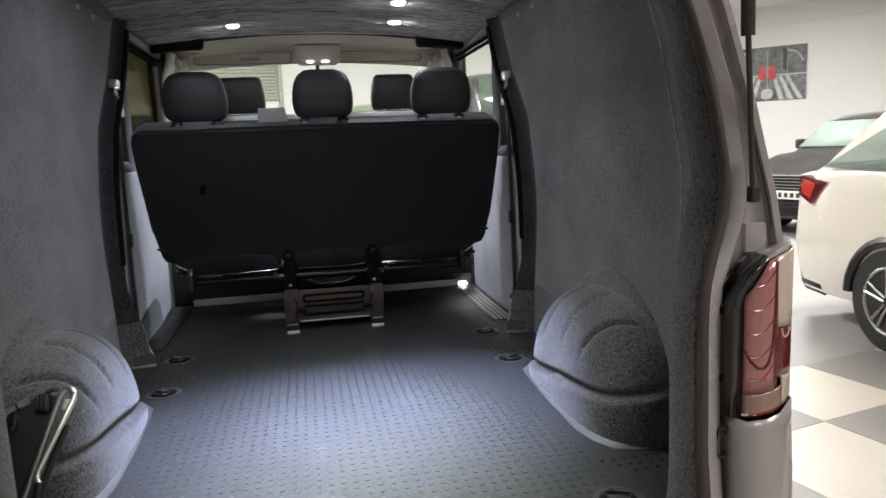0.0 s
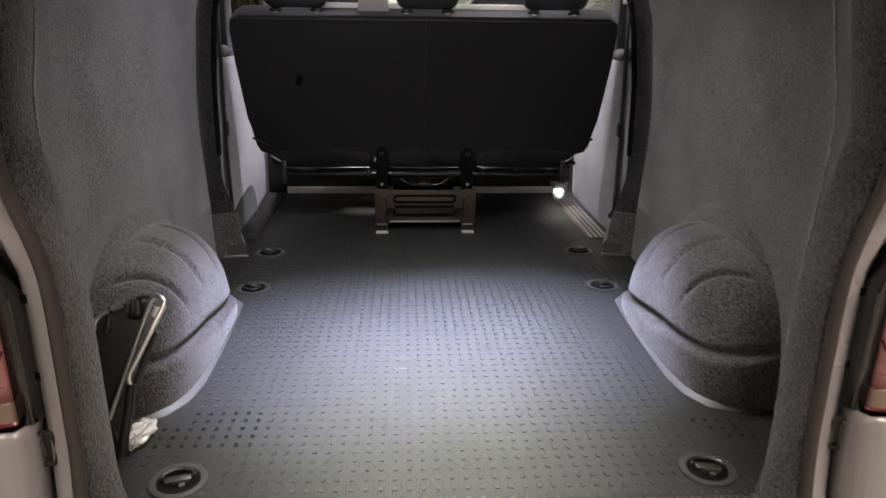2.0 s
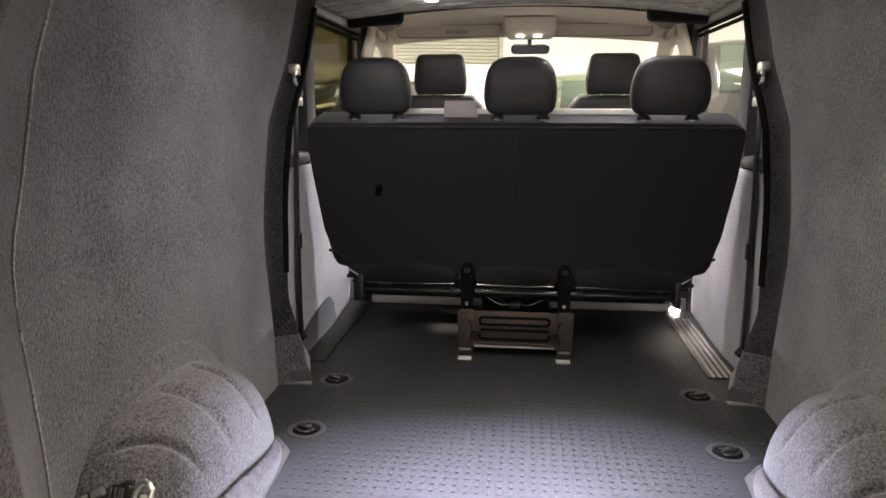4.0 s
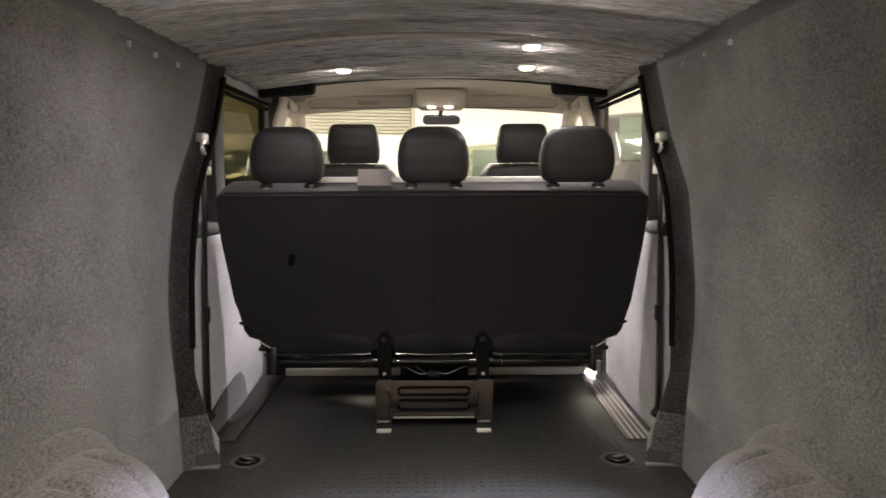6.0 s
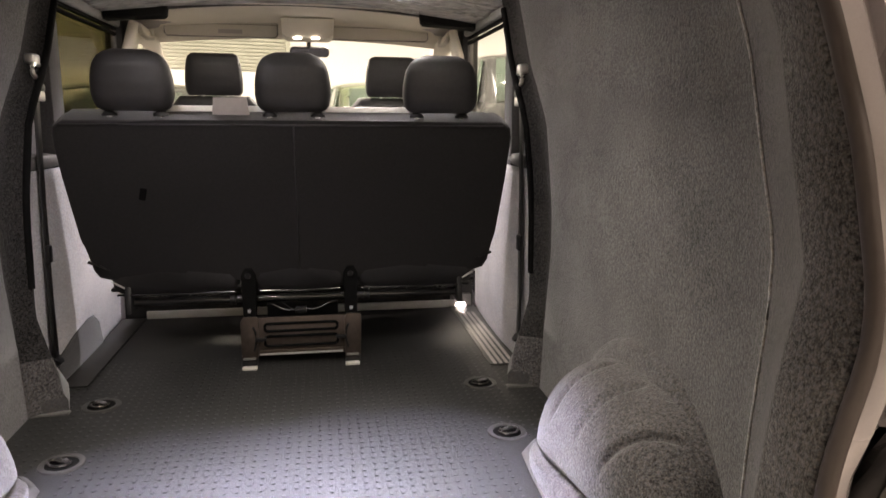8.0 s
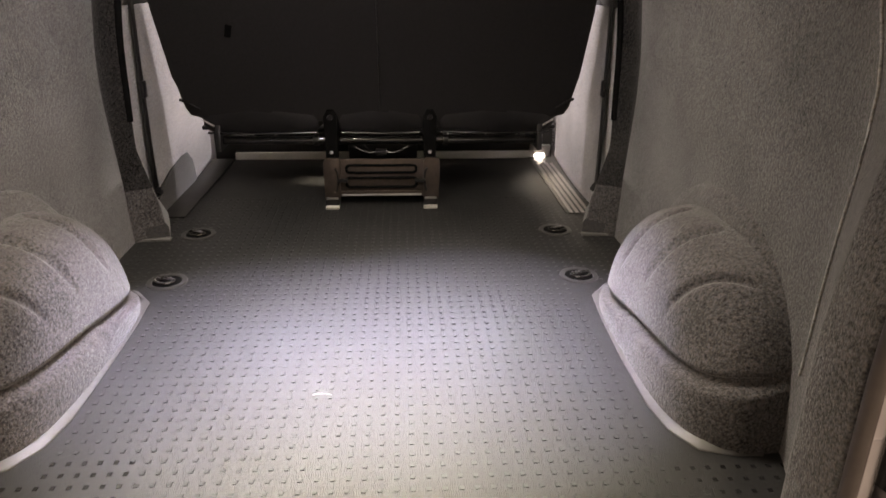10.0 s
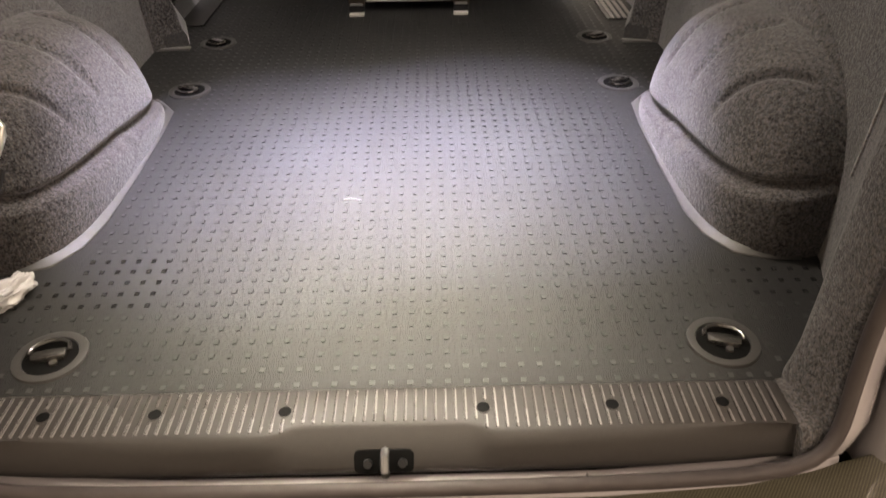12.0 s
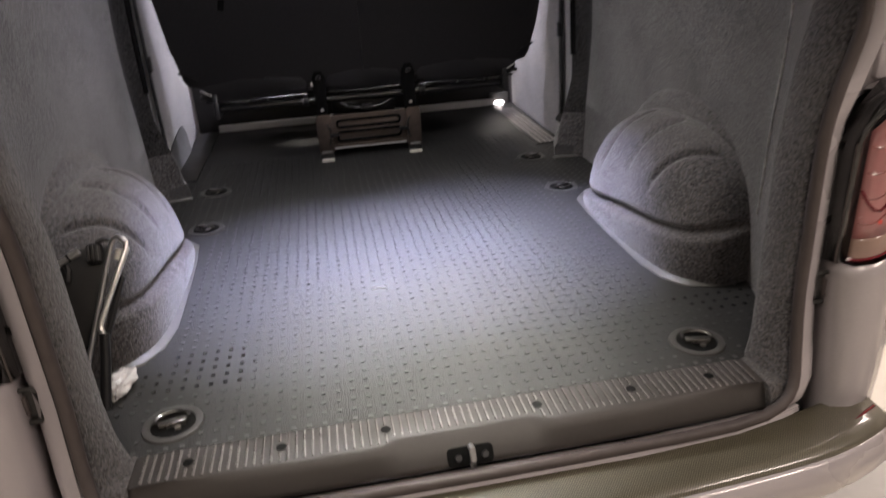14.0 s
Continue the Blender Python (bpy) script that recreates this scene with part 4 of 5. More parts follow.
    part("dark_lens", strip(0.770, 0.8425, lambda x: 0.905, lambda x: 1.004, 0.0008), LENS_DARK, lamp, "dark red corner lens", solid=0.004)
    part("corner_foot", strip(0.790, 0.8425, zero, lambda x: 0.905, 0.0006), LENS_CLEAR, lamp, "clear corner foot", solid=0.004)
    clear = part("indicator_lens", strip(0.770, 0.8425, lambda x: 1.004, tip, 0.0008), LENS_CLEAR, lamp, "clear indicator lens", solid=0.004)
    part("bulb_ring", tube([(s * (0.797 + 0.011 * math.cos(a)), blend(0.797 + 0.011 * math.cos(a), plan) - 0.003, 1.000 + 0.018 * math.sin(a)) for a in [math.pi + math.pi * i / 10 for i in range(11)]], 0.0022, 6), LENS_CLEAR, clear)
    shelf = [(0.752, 0.052), (0.770, 0.053), (0.802, 0.062), (0.835, 0.100), (0.845, 0.21), (0.738, 0.15), (0.746, 0.11)]
    part("lamp_shelf", loft([[(s * (0.795 + (x - 0.795) * g), 0.11 + (y - 0.11) * g, lamp_top(x) + dz) for x, y in shelf] for dz, g in ((0.0, 1.0), (0.007, 0.99), (0.010, 0.93))]), PAINT, van, "painted ledge over the lamp", smooth=50)

    # corner panel under the lamp, and the strut
    rows = []
    for z in (0.42, 0.50, 0.60, 0.70, 0.77, 0.800, 0.818):
        swell = 0.012 * math.sin(math.pi * min(max((z - 0.42) / 0.4, 0), 1))
        rows.append([(s * x, y - swell, z if z < 0.81 else min(lamp_foot(x) - 0.004, 0.86)) for x, y in ((0.694, 0.11), (0.700, 0.070), (0.712, 0.046), (0.745, 0.037), (0.78, 0.044), (0.820, 0.066), (0.842, 0.12), (0.862, 0.35), (0.90, 0.95))])
    part("corner_panel", loft(rows, closed=False), PAINT, van, "silver-grey painted rear corner", smooth=50, solid=0.003)
    part("pillar_step", box(s * 0.744, s * 0.792, 0.112, 0.16, 1.140, 1.199, 0.005), PAINT, van, "painted step above the lamp")
    part("skin_edge", tube([(s * (max(outer_x(z), blend(z, AP_X) + 0.105) - 0.017), blend(z, AP_Y) + 0.026, z) for z in (1.19, 1.24, 1.30, 1.36, 1.42)], 0.0022, 6), SEAL, van, "dark gap beside the side panel")
    st = thing("gas_strut", "black gas strut holding up the open tailgate", "gas strut", "tailgate struts")
    part("ball_end", box(s * 0.744, s * 0.764, 0.094, 0.118, 1.240, 1.272, 0.005), PLASTIC, st)
    part("ball_stud", cyl((s * 0.754, 0.112, 1.258), (s * 0.754, 0.150, 1.258), 0.010, seg=12), PLASTIC, st)
    part("rod", cyl((s * 0.752, 0.104, 1.265), (s * 0.722, 0.086, 1.56), 0.0052, seg=10), PIPING, st, "grey piston rod")
    part("cylinder", cyl((s * 0.722, 0.086, 1.548), (s * 0.692, 0.056, 1.985), 0.0125, seg=14), PLASTIC, st, "matt black cylinder")

# bumper with a pip-textured top and a painted skirt
XS = [-0.80 + 0.05 * k for k in range(33)]


def bow(x):
    return 0.030 * (x / 0.6) ** 2 if abs(x) < 0.6 else 0.030 + 0.12 * (abs(x) - 0.6) + 0.9 * (abs(x) - 0.6) ** 2


bump = part("bumper", loft([[(x, y + bow(x), z) for x in XS] for y, z in ((0.003, 0.48), (0.002, 0.519), (0.0, 0.5262), (-0.004, 0.5276), (-0.012, 0.5277), (-0.030, 0.5275), (-0.055, 0.5270), (-0.074, 0.5263), (-0.083, 0.5258), (-0.093, 0.5244), (-0.102, 0.520), (-0.109, 0.513))], closed=False),
            DOTTED, van, "dark pip-textured plastic bumper top", smooth=50, solid=0.004)
# black sheet stands in for the shade in the gap behind the bumper
part("gap_shade_sheet", loft([[(x, y + bow(x), z) for x in XS] for y, z in ((0.12, 0.496), (0.008, 0.490), (0.007, 0.482))], closed=False), HOLE, bump, "black sheet for the shade behind the bumper", solid=0.002)
part("painted_lip", tube([(x, -0.009 + 0.04 * (abs(x) / 0.62) ** 4, 0.540 + 0.006 * (abs(x) / 0.62) ** 4) for x in [-0.64 + 0.04 * k for k in range(33)]], 0.0026, 6), PAINT, bump)
for s in (-1, 1):
    part("drip_ridge", tube([(s * 0.626, 0.031, 0.5235), (s * 0.641, 0.006, 0.524), (s * 0.621, -0.019, 0.524), (s * 0.562, -0.069, 0.5215)], 0.004, 6), DOTTED, bump)
    part("corner_flare", loft([[(s * x, y, z) for x, y in ((0.66, 0.045), (0.705, 0.008 - d), (0.79, 0.03 - d * 0.6), (0.845, 0.12), (0.88, 0.40))] for z, d in ((0.524, 0.009), (0.508, 0.027), (0.478, 0.039), (0.448, 0.039), (0.418, 0.024), (0.405, -0.011))], closed=False), PAINT, bump, "painted bumper corner", smooth=50, solid=0.004)
for s in (-1, 1):
    part("reflector", tube([(s * 0.704, -0.013, 0.523), (s * 0.737, -0.005, 0.525), (s * 0.792, 0.019, 0.528)], 0.004, 8), LENS_DARK, bump, "thin red reflector strip")
skirt = part("bumper_skirt", loft([[(x, y + bow(x), z) for x in XS] for y, z in ((-0.106, 0.5150), (-0.116, 0.509), (-0.122, 0.494), (-0.124, 0.47), (-0.119, 0.44), (-0.104, 0.420), (-0.044, 0.408), (0.10, 0.405))], closed=False), PAINT, van, "silver painted bumper face", smooth=50, solid=0.004)
for x in (-0.5, -0.17, 0.17, 0.5):
    part("sensor", cyl((x, -0.1265 + bow(x), 0.472), (x, -0.120 + bow(x), 0.472), 0.011, seg=16), PAINT, skirt)
part("rear_apron", loft([[(x, y + 0.045 * (abs(x) / 0.64) ** 5, z) for x in (-0.645, -0.625, -0.60, -0.5, -0.3, 0, 0.3, 0.5, 0.60, 0.625, 0.645)] for y, z in ((0.024, 0.544), (0.006, 0.540), (-0.006, 0.539), (-0.009, 0.534), (0.004, 0.527), (0.06, 0.515))], closed=False), PAINT, van, "painted sill below the seal", smooth=50, solid=0.003)
part("seal_joint", box(0.277, 0.2785, -0.006, 0.010, 0.540, 0.5595), SEAL, van)

# roof, sides and the raised tailgate
for s in (-1, 1):
    # unseen box added to keep outside light from leaking past the roof edge
    part("roof_leak_block", box(s * 0.74, s * 0.90, 0.28, 2.1, 1.945, 2.05, 0.008), PAINT, van)
part("roof", loft([[(x, y, 2.03 - 0.07 * (x / 0.78) ** 2 + dz) for x in [-0.80 + 0.1 * k for k in range(17)]] for y, dz in ((0.30, -0.02), (0.6, 0.0), (1.8, 0.02), (2.8, 0.02), (3.3, -0.01), (3.5, -0.05))], closed=False), PAINT, van, "silver painted roof", smooth=50, solid=0.012)
part("header", box(-0.62, 0.62, 0.30, 0.36, 1.955, 2.03, 0.01), PAINT, van)
part("tailgate", loft([[(x * w, y, z) for x in [-0.76 + 0.095 * k for k in range(17)]] for y, z, w in ((0.34, 2.045, 0.86), (0.30, 2.075, 0.90), (-0.25, 2.14, 0.98), (-0.55, 2.16, 1.0), (-0.90, 2.15, 0.96), (-0.93, 2.10, 0.95),
                              (-0.55, 2.10, 0.99), (-0.25, 2.08, 0.97), (0.26, 2.03, 0.90))], closed=False), PAINT, van, "raised silver tailgate", smooth=50, solid=0.006)
for s in (-1, 1):
    for name, (y0, y1, z0, z1, x0, x1), mat in (("side_panel", (0.95, 4.3, 0.30, 1.30, 0.90, 0.94), PAINT), ("upper_side", (0.9, 2.02, 1.30, 1.93, 0.850, 0.878), PAINT), ("roof_rail", (2.02, 3.3, 1.93, 2.0, 0.80, 0.86), PAINT),
                                               ("middle_pillar", (2.02, 2.13, 1.30, 1.93, 0.80, 0.88), FELT_TRIM), ("door_pillar", (2.96, 3.10, 1.25, 1.95, 0.80, 0.88), PLASTIC)):
        part(name, box(s * x0, s * x1, y0, y1, z0, z1, 0.008), mat, van)
    win = part("side_window", box(s * 0.845, s * 0.850, 2.13, 2.96, 1.30, 1.93), TINT if s < 0 else GLASS, van, "tinted side window" if s < 0 else "clear side window")
    part("window_frame", tube([(s * 0.838, y, z) for y, z in ((2.14, 1.32), (2.14, 1.88), (2.16, 1.905), (2.20, 1.915), (2.92, 1.915), (2.95, 1.89), (2.95, 1.32))], 0.014, 8), GREYPLASTIC, win, "grey window surround")
    for name, (y0, y1, z0, z1) in (("surround_top", (2.04, 2.99, 1.898, 1.950)), ("surround_post", (2.04, 2.125, 1.36, 1.898))):
        part(name, box(s * 0.806, s * 0.836, y0, y1, z0, z1, 0.010, 3), FELT_SURROUND, win, "pale felt window surround")
    for z in (1.858, 1.882):
        part("slide_rail", box(s * 0.820, s * 0.838, 2.16, 2.94, z, z + 0.014, 0.003), HOLE, win, "black sliding window rail")
    part("door_window", box(s * 0.845, s * 0.850, 3.10, 3.75, 1.30, 1.93), GLASS, van, "front door window")
part("underbody", box(-0.86, 0.86, 0.10, 4.5, 0.30, 0.54), BLACK, van)
part("bonnet", loft([[(x, y, z - 0.05 * (x / 0.85) ** 2) for x in [-0.85 + 0.17 * k for k in range(11)]] for y, z in ((3.95, 1.22), (4.4, 1.14), (4.75, 1.0), (4.85, 0.7), (4.85, 0.35))], closed=False), PAINT, van, "silver bonnet", smooth=50, solid=0.01)
for s in (-1, 1):
    for y in (0.80, 3.85):
        w = part("wheel", cyl((s * 0.68, y, 0.335), (s * 0.90, y, 0.335), 0.335, seg=32), TYRE, van)
        part("rim", cyl((s * 0.89, y, 0.335), (s * 0.91, y, 0.335), 0.22, 0.20, 24), RIM, w)

# ---- van: cab seen over the bench ----
cab = structure(part("ceiling", loft([[(x, y, z - 0.042 * (x / 0.8) ** 2) for x in [-0.82 + 0.082 * k for k in range(21)]] for y, z in ((2.72, 1.99), (2.9, 2.0), (3.1, 2.002), (3.28, 2.0), (3.34, 1.985), (3.37, 1.95), (3.39, 1.915))], closed=False),
                     CREAM, None, smooth=60, solid=0.01), "cream cloth cab headliner", "ceiling")
for s in (-1, 1):
    wall = part("wall_left" if s < 0 else "wall_right", loft([[(s * x, y, z) for y, z in ((2.95, z0), (3.09, z0))] for z0, x in ((1.25, 0.815), (1.6, 0.81), (1.8, 0.79), (1.93, 0.75))], closed=False), CREAM, None, solid=0.03)
    structure(wall, "cream plastic cab pillar trim beside the front seats", "wall")
    rows = [(s * 0.805, 3.10, 1.90), (s * 0.80, 3.20, 1.915), (s * 0.765, 3.36, 1.88), (s * 0.775, 3.55, 1.75), (s * 0.80, 3.85, 1.50), (s * 0.81, 3.98, 1.40)]
    structure(part("trim", tube(rows, 0.045, 10), CREAM), "cream windscreen pillar trim", "trim")
    vis = thing("sun_visor", "folded cream fabric sun visor above the windscreen", "sun visor", "sun visors")
    x0 = 0.140 if s > 0 else -0.690
    x1 = 0.680 if s > 0 else -0.118
    part("flap", prism([(x0 + 0.015, 1.905), (x0, 1.92), (x0, 1.978), (x0 + 0.02, 1.994), (x1 - 0.02, 1.994), (x1, 1.978), (x1, 1.92), (x1 - 0.015, 1.905)], 0.022, pose(0, 3.32, 0), 0.007), CREAM_DARK, vis)
    part("hinge_rod", tube([(x0, 3.325, 1.972), (x1, 3.325, 1.972)], 0.006, 6), GREYPLASTIC, vis)
    # dark tube added to draw the dark gap round the visor
    part("gap_outline", tube([(x, 3.3185, z) for x, z in ((x0 + 0.004, 1.966), (x0 + 0.003, 1.922), (x0 + 0.018, 1.908), (x1 - 0.018, 1.908), (x1 - 0.003, 1.922), (x1 - 0.004, 1.966))], 0.0028, 6), GREYPLASTIC, vis, "dark outline for the gap round the visor")
    if s < 0:
        part("label_patch", box(-0.42, -0.30, 3.314, 3.319, 1.925, 1.945), CARD, vis)
    gr = thing("grab_handle", "cream plastic grab handle on the cab roof edge", "handle", "grab handles")
    part("loop", tube([(s * 0.74, 3.02, 1.925), (s * 0.735, 3.03, 1.885), (s * 0.737, 3.16, 1.875), (s * 0.735, 3.27, 1.885), (s * 0.74, 3.28, 1.925)], 0.011, 8), CREAM_DARK, gr)
con = thing("overhead_console", "beige overhead console with two reading lamps", "console")
part("shell", prism([(-0.095, 1.99), (-0.09, 1.91), (-0.07, 1.893), (0.145, 1.893), (0.165, 1.91), (0.17, 1.99)], 0.20, pose(0.0, 3.14, 0), 0.012), CREAM_DARK, con)
for x in (-0.014, 0.076):
    area_lamp("reading_light", pose(x, 3.16, 1.885), 0.05, 3.0, (1.0, 0.95, 0.88))
    part("reading_lamp", prism(rounded(0.040, 0.008, 0.0035, 3, x, 1.8915), 0.02, pose(0, 3.133, 0), 0.002), glow("reading_lens", (1.0, 0.97, 0.9), 9.0) if x < 0 else bpy.data.materials["reading_lens"], con)
mir = thing("rear_view_mirror", "black-framed interior rear-view mirror on the windscreen", "mirror")
part("shell", prism(rounded(0.215, 0.055, 0.024, 4), 0.03, pose(0.041, 3.44, 1.850, 16), 0.008), BLACK, mir)
part("glass", prism(rounded(0.20, 0.043, 0.02, 4), 0.003, pose(0.041, 3.434, 1.848, 16)), MIRROR, mir)
part("stem", cyl((0.037, 3.46, 1.87), (0.037, 3.44, 1.93), 0.012, seg=10), BLACK, mir)
screen = bmesh.new()
screen.faces.new([screen.verts.new(p) for p in ((-0.80, 4.0, 1.38), (0.80, 4.0, 1.38), (0.70, 3.40, 1.915), (-0.70, 3.40, 1.915))])
structure(part("window_front", screen, GLASS, None, solid=0.005), "clear raked windscreen", "windscreen")
dash = thing("dashboard", "dark grey dashboard under the windscreen", "dashboard")
part("top", loft([[(x, y, z + 0.02 * math.cos(x * 3)) for x in [-0.80 + 0.08 * k for k in range(21)]] for y, z in ((3.55, 0.95), (3.56, 1.26), (3.62, 1.33), (3.8, 1.36), (4.02, 1.35))], closed=False), PLASTIC, dash, solid=0.01)
part("cluster_hood", prism(rounded(0.34, 0.12, 0.05, 4, 0.40, 1.37), 0.18, pose(0, 3.60, 0), 0.02), PLASTIC, dash)
wheel = thing("steering_wheel", "black steering wheel on the dashboard", "steering wheel", "", pose(0.40, 3.45, 1.25, -35))
part("rim", tube([(0.185 * math.cos(k * math.tau / 32), 0, 0.185 * math.sin(k * math.tau / 32)) for k in range(32)], 0.014, 8, closed=True), LEATHER, wheel)
part("boss", cyl((0, 0.03, 0), (0, -0.02, 0), 0.07, 0.06, 20), LEATHER, wheel)
part("column", cyl((0, 0.02, 0), (0, 0.22, 0), 0.035, seg=12), PLASTIC, wheel)
part("spoke", box(-0.18, 0.18, 0.0, 0.02, -0.02, 0.02, 0.006), LEATHER, wheel)


def headrest_mesh(w, h, d, y_lean=0.10, flat_top=False):
    """A plump pad: rounded trapezium from behind, thinner to the top."""
    rings = []
    for k in range(21):
        v = k / 20
        wide = blend(v, [(0, 0.90), (0.10, 0.98), (0.35, 1.0), (0.70, 0.95), (0.88, 0.89), (0.95, 0.83), (1.0, 0.70)] if flat_top else [(0, 0.74), (0.04, 0.86), (0.12, 0.95), (0.30, 1.0), (0.52, 0.985), (0.70, 0.93), (0.82, 0.86), (0.91, 0.75), (0.965, 0.62), (1.0, 0.44)])
        deep = blend(v, [(0, 0.55), (0.06, 0.75), (0.2, 0.95), (0.45, 1.0), (0.75, 0.88), (0.9, 0.66), (0.97, 0.42), (1.0, 0.25)])
        ring = []
        for i in range(32):
            a = math.tau * i / 32
            ring.append((w / 2 * wide * power(math.cos(a), 0.5), y_lean * v + d * deep / 2 * power(math.sin(a), 0.62), h * v))
        rings.append(ring)
    return loft(rings)


def front_seat(cx):
    st = thing("front_seat", "black vinyl front seat with a tall headrest, seen from behind", "seat", "front seats", pose(cx, 2.98, 0))
    hr = part("headrest", headrest_mesh(0.268, 0.196, 0.09, -0.02, True), LEATHER, st)
    hr.location = (0, 0.02, 1.598)
    back = [(-0.20, 1.0), (-0.215, 1.35), (-0.212, 1.54), (-0.165, 1.596), (0.165, 1.596), (0.212, 1.54), (0.215, 1.35), (0.20, 1.0)]
    part("backrest", prism(back, 0.12, pose(0, 0, 0, 0), 0.04, 3), LEATHER, st)
    part("cushion", box(-0.23, 0.23, 0.05, 0.52, 0.86, 1.02, 0.05, 3), LEATHER, st)
    part("seat_base", box(-0.22, 0.22, 0.05, 0.50, 0.55, 0.86, 0.02), PLASTIC, st)
    for x in (-0.055, 0.055):
        part("post", cyl((x, 0.03, 1.56), (x, 0.025, 1.625), 0.007, seg=10), BRIGHT, st)
    return st


front_seat(-0.408)
front_seat(0.448)
# ---- bench seat ----


def bench_seat():
    st = thing("bench_seat", "black cloth three-place rear bench with headrests, seen from behind", "seat")
    lean = math.degrees(math.atan2(0.19, 0.55))
    m = pose(0, 1.985, 0.925, lean)

    def outline(grow=0.0):
        pts = [(-0.640, -0.012), (-0.690, 0.005), (-0.705, 0.035), (-0.722, 0.16), (-0.738, 0.40), (-0.745, 0.53), (-0.738, 0.562), (-0.705, 0.582), (-0.35, 0.588),
               (0.35, 0.588), (0.705, 0.582), (0.738, 0.562), (0.745, 0.53), (0.738, 0.40), (0.722, 0.16), (0.705, 0.035), (0.690, 0.005), (0.640, -0.012), (0.2, -0.016), (-0.2, -0.016)]
        return [(x * (1 + grow), z) for x, z in pts]

    back = part("backrest", prism(outline(), 0.13, m, 0.018, 3), CLOTH, st, "plain black cloth back")
    part("centre_seam", tube([m @ Vector((0.0, -0.0008, 0.02 + 0.55 * k / 8)) for k in range(9)], 0.0024, 6), SEAL, back)
    part("top_piping", tube([m @ Vector((-0.71 + 1.42 * k / 12, 0.0, 0.572)) for k in range(13)], 0.004, 6), LEATHER, back)
    for s in (-1, 1):
        part("corner_fold", tube([m @ Vector((s * 0.715, -0.001, 0.075)), m @ Vector((s * 0.685, -0.003, 0.06)), m @ Vector((s * 0.65, -0.001, 0.035))], 0.005, 6), CLOTH, back)
    part("lever_slot", box(-0.011, 0.011, -0.004, 0.004, -0.022, 0.022, 0.003, m=m @ pose(-0.50, 0, 0.33, 0, 14)), HOLE, back)
    for cx in (-0.486, 0.003, 0.486):
        hr = part("headrest", headrest_mesh(0.243 if cx < 0.4 else 0.252, 0.186, 0.11, -0.02), LEATHER, st, "black vinyl headrest")
        hr.location = (cx, 1.80, 1.508)
        for dx in (-0.077, 0.077):
            post = part("post", cyl((cx + dx, 1.80, 1.49), (cx + dx, 1.795, 1.545), 0.008, seg=12), BRIGHT, st)
            part("guide", loft([[(cx + dx + r * 1.5 * math.cos(k * math.tau / 16), 1.80 + r * math.sin(k * math.tau / 16), z) for k in range(16)] for r, z in ((0.016, 1.492), (0.016, 1.500), (0.010, 1.508))]), BLACK, post)
    for x0, x1 in ((-0.655, -0.215), (-0.165, 0.165), (0.205, 0.655)):
        cushion = part("cushion", loft([[(x0 + (x1 - x0) * (0.5 + 0.5 * power(math.cos(a), 0.35) * w), 1.972 + d + 0.030 * (1 - max(math.sin(a), -1)) * 0.5, 0.915 + 0.058 * power(math.sin(a), 0.6) * w) for a in [k * math.tau / 28 for k in range(28)]]
                                       for d, w in ((0.0, 0.90), (0.008, 0.97), (0.025, 1.0), (0.62, 1.0), (0.65, 0.95))]), LEATHER, st, "grey-black cushion underside", smooth=70)
        part("welt", tube([(x0 + 0.02 + (x1 - x0 - 0.04) * k / 8, 1.985, 0.864 + 0.004 * abs(k - 4) / 4) for k in range(9)], 0.004, 6), GLOSSBLACK, cushion)
    # added plate that stops lamp light falling between the cushions
    part("light_block_pan", box(-0.66, 0.66, 2.0, 2.63, 0.876, 0.890, 0.004), BLACK, st)
    part("cross_tube", cyl((-0.60, 2.02, 0.832), (0.60, 2.02, 0.832), 0.016, seg=16), GLOSSBLACK, st, "black gloss tube")
    part("cross_tube", cyl((-0.60, 2.25, 0.845), (0.60, 2.25, 0.845), 0.014, seg=14), GLOSSBLACK, st)
    for x in (-0.52, -0.40, 0.40, 0.52):
        part("spring_hook", tube([(x, 2.03, 0.85), (x + 0.01, 2.045, 0.862), (x + 0.035, 2.05, 0.866)], 0.0035, 6), BRIGHT, st, "bright spring hook")
    for x0, x1 in ((-0.57, -0.47), (0.25, 0.29), (0.53, 0.58)):
        part("slide_strip", box(x0, x1, 2.012, 2.03, 0.853, 0.861, 0.002), BRIGHT, st, "bright steel strip")
    part("cross_rail", box(-0.60, 0.60, 2.06, 2.085, 0.852, 0.872, 0.004), BLACK, st)
    for s in (-1, 1):
        part("side_frame", prism([(1.97, 0.80), (1.985, 0.89), (2.02, 0.93), (2.30, 0.93), (2.42, 0.87), (2.40, 0.80)], 0.02, pose(s * 0.60 + 0.01, 0, 0, 0, 0, 90), 0.004), BLACK, st)
        part("tilt_lever", tube([(s * 0.650, 1.99, 0.915), (s * 0.61, 1.985, 0.893)], 0.0035, 8), BRIGHT, st, "bright steel strut")
        part("tube_collar", cyl((s * 0.235, 2.02, 0.832), (s * 0.255, 2.02, 0.832), 0.022, seg=16), BLACK, st)
        part("tie_rod", tube([(s * 0.30, 2.06, 0.868), (s * 0.40, 2.05, 0.858), (s * 0.56, 2.06, 0.862)], 0.006, 6), BRIGHT if s > 0 else BLACK, st)
        # upright bracket, side cheek and foot
        leg = part("leg_bracket", prism([(-0.022, 0.76), (-0.026, 0.93), (-0.012, 0.955), (0.012, 0.955), (0.026, 0.93), (0.022, 0.76)], 0.05, pose(s * 0.183, 1.955, 0), 0.004), HOLE, st)
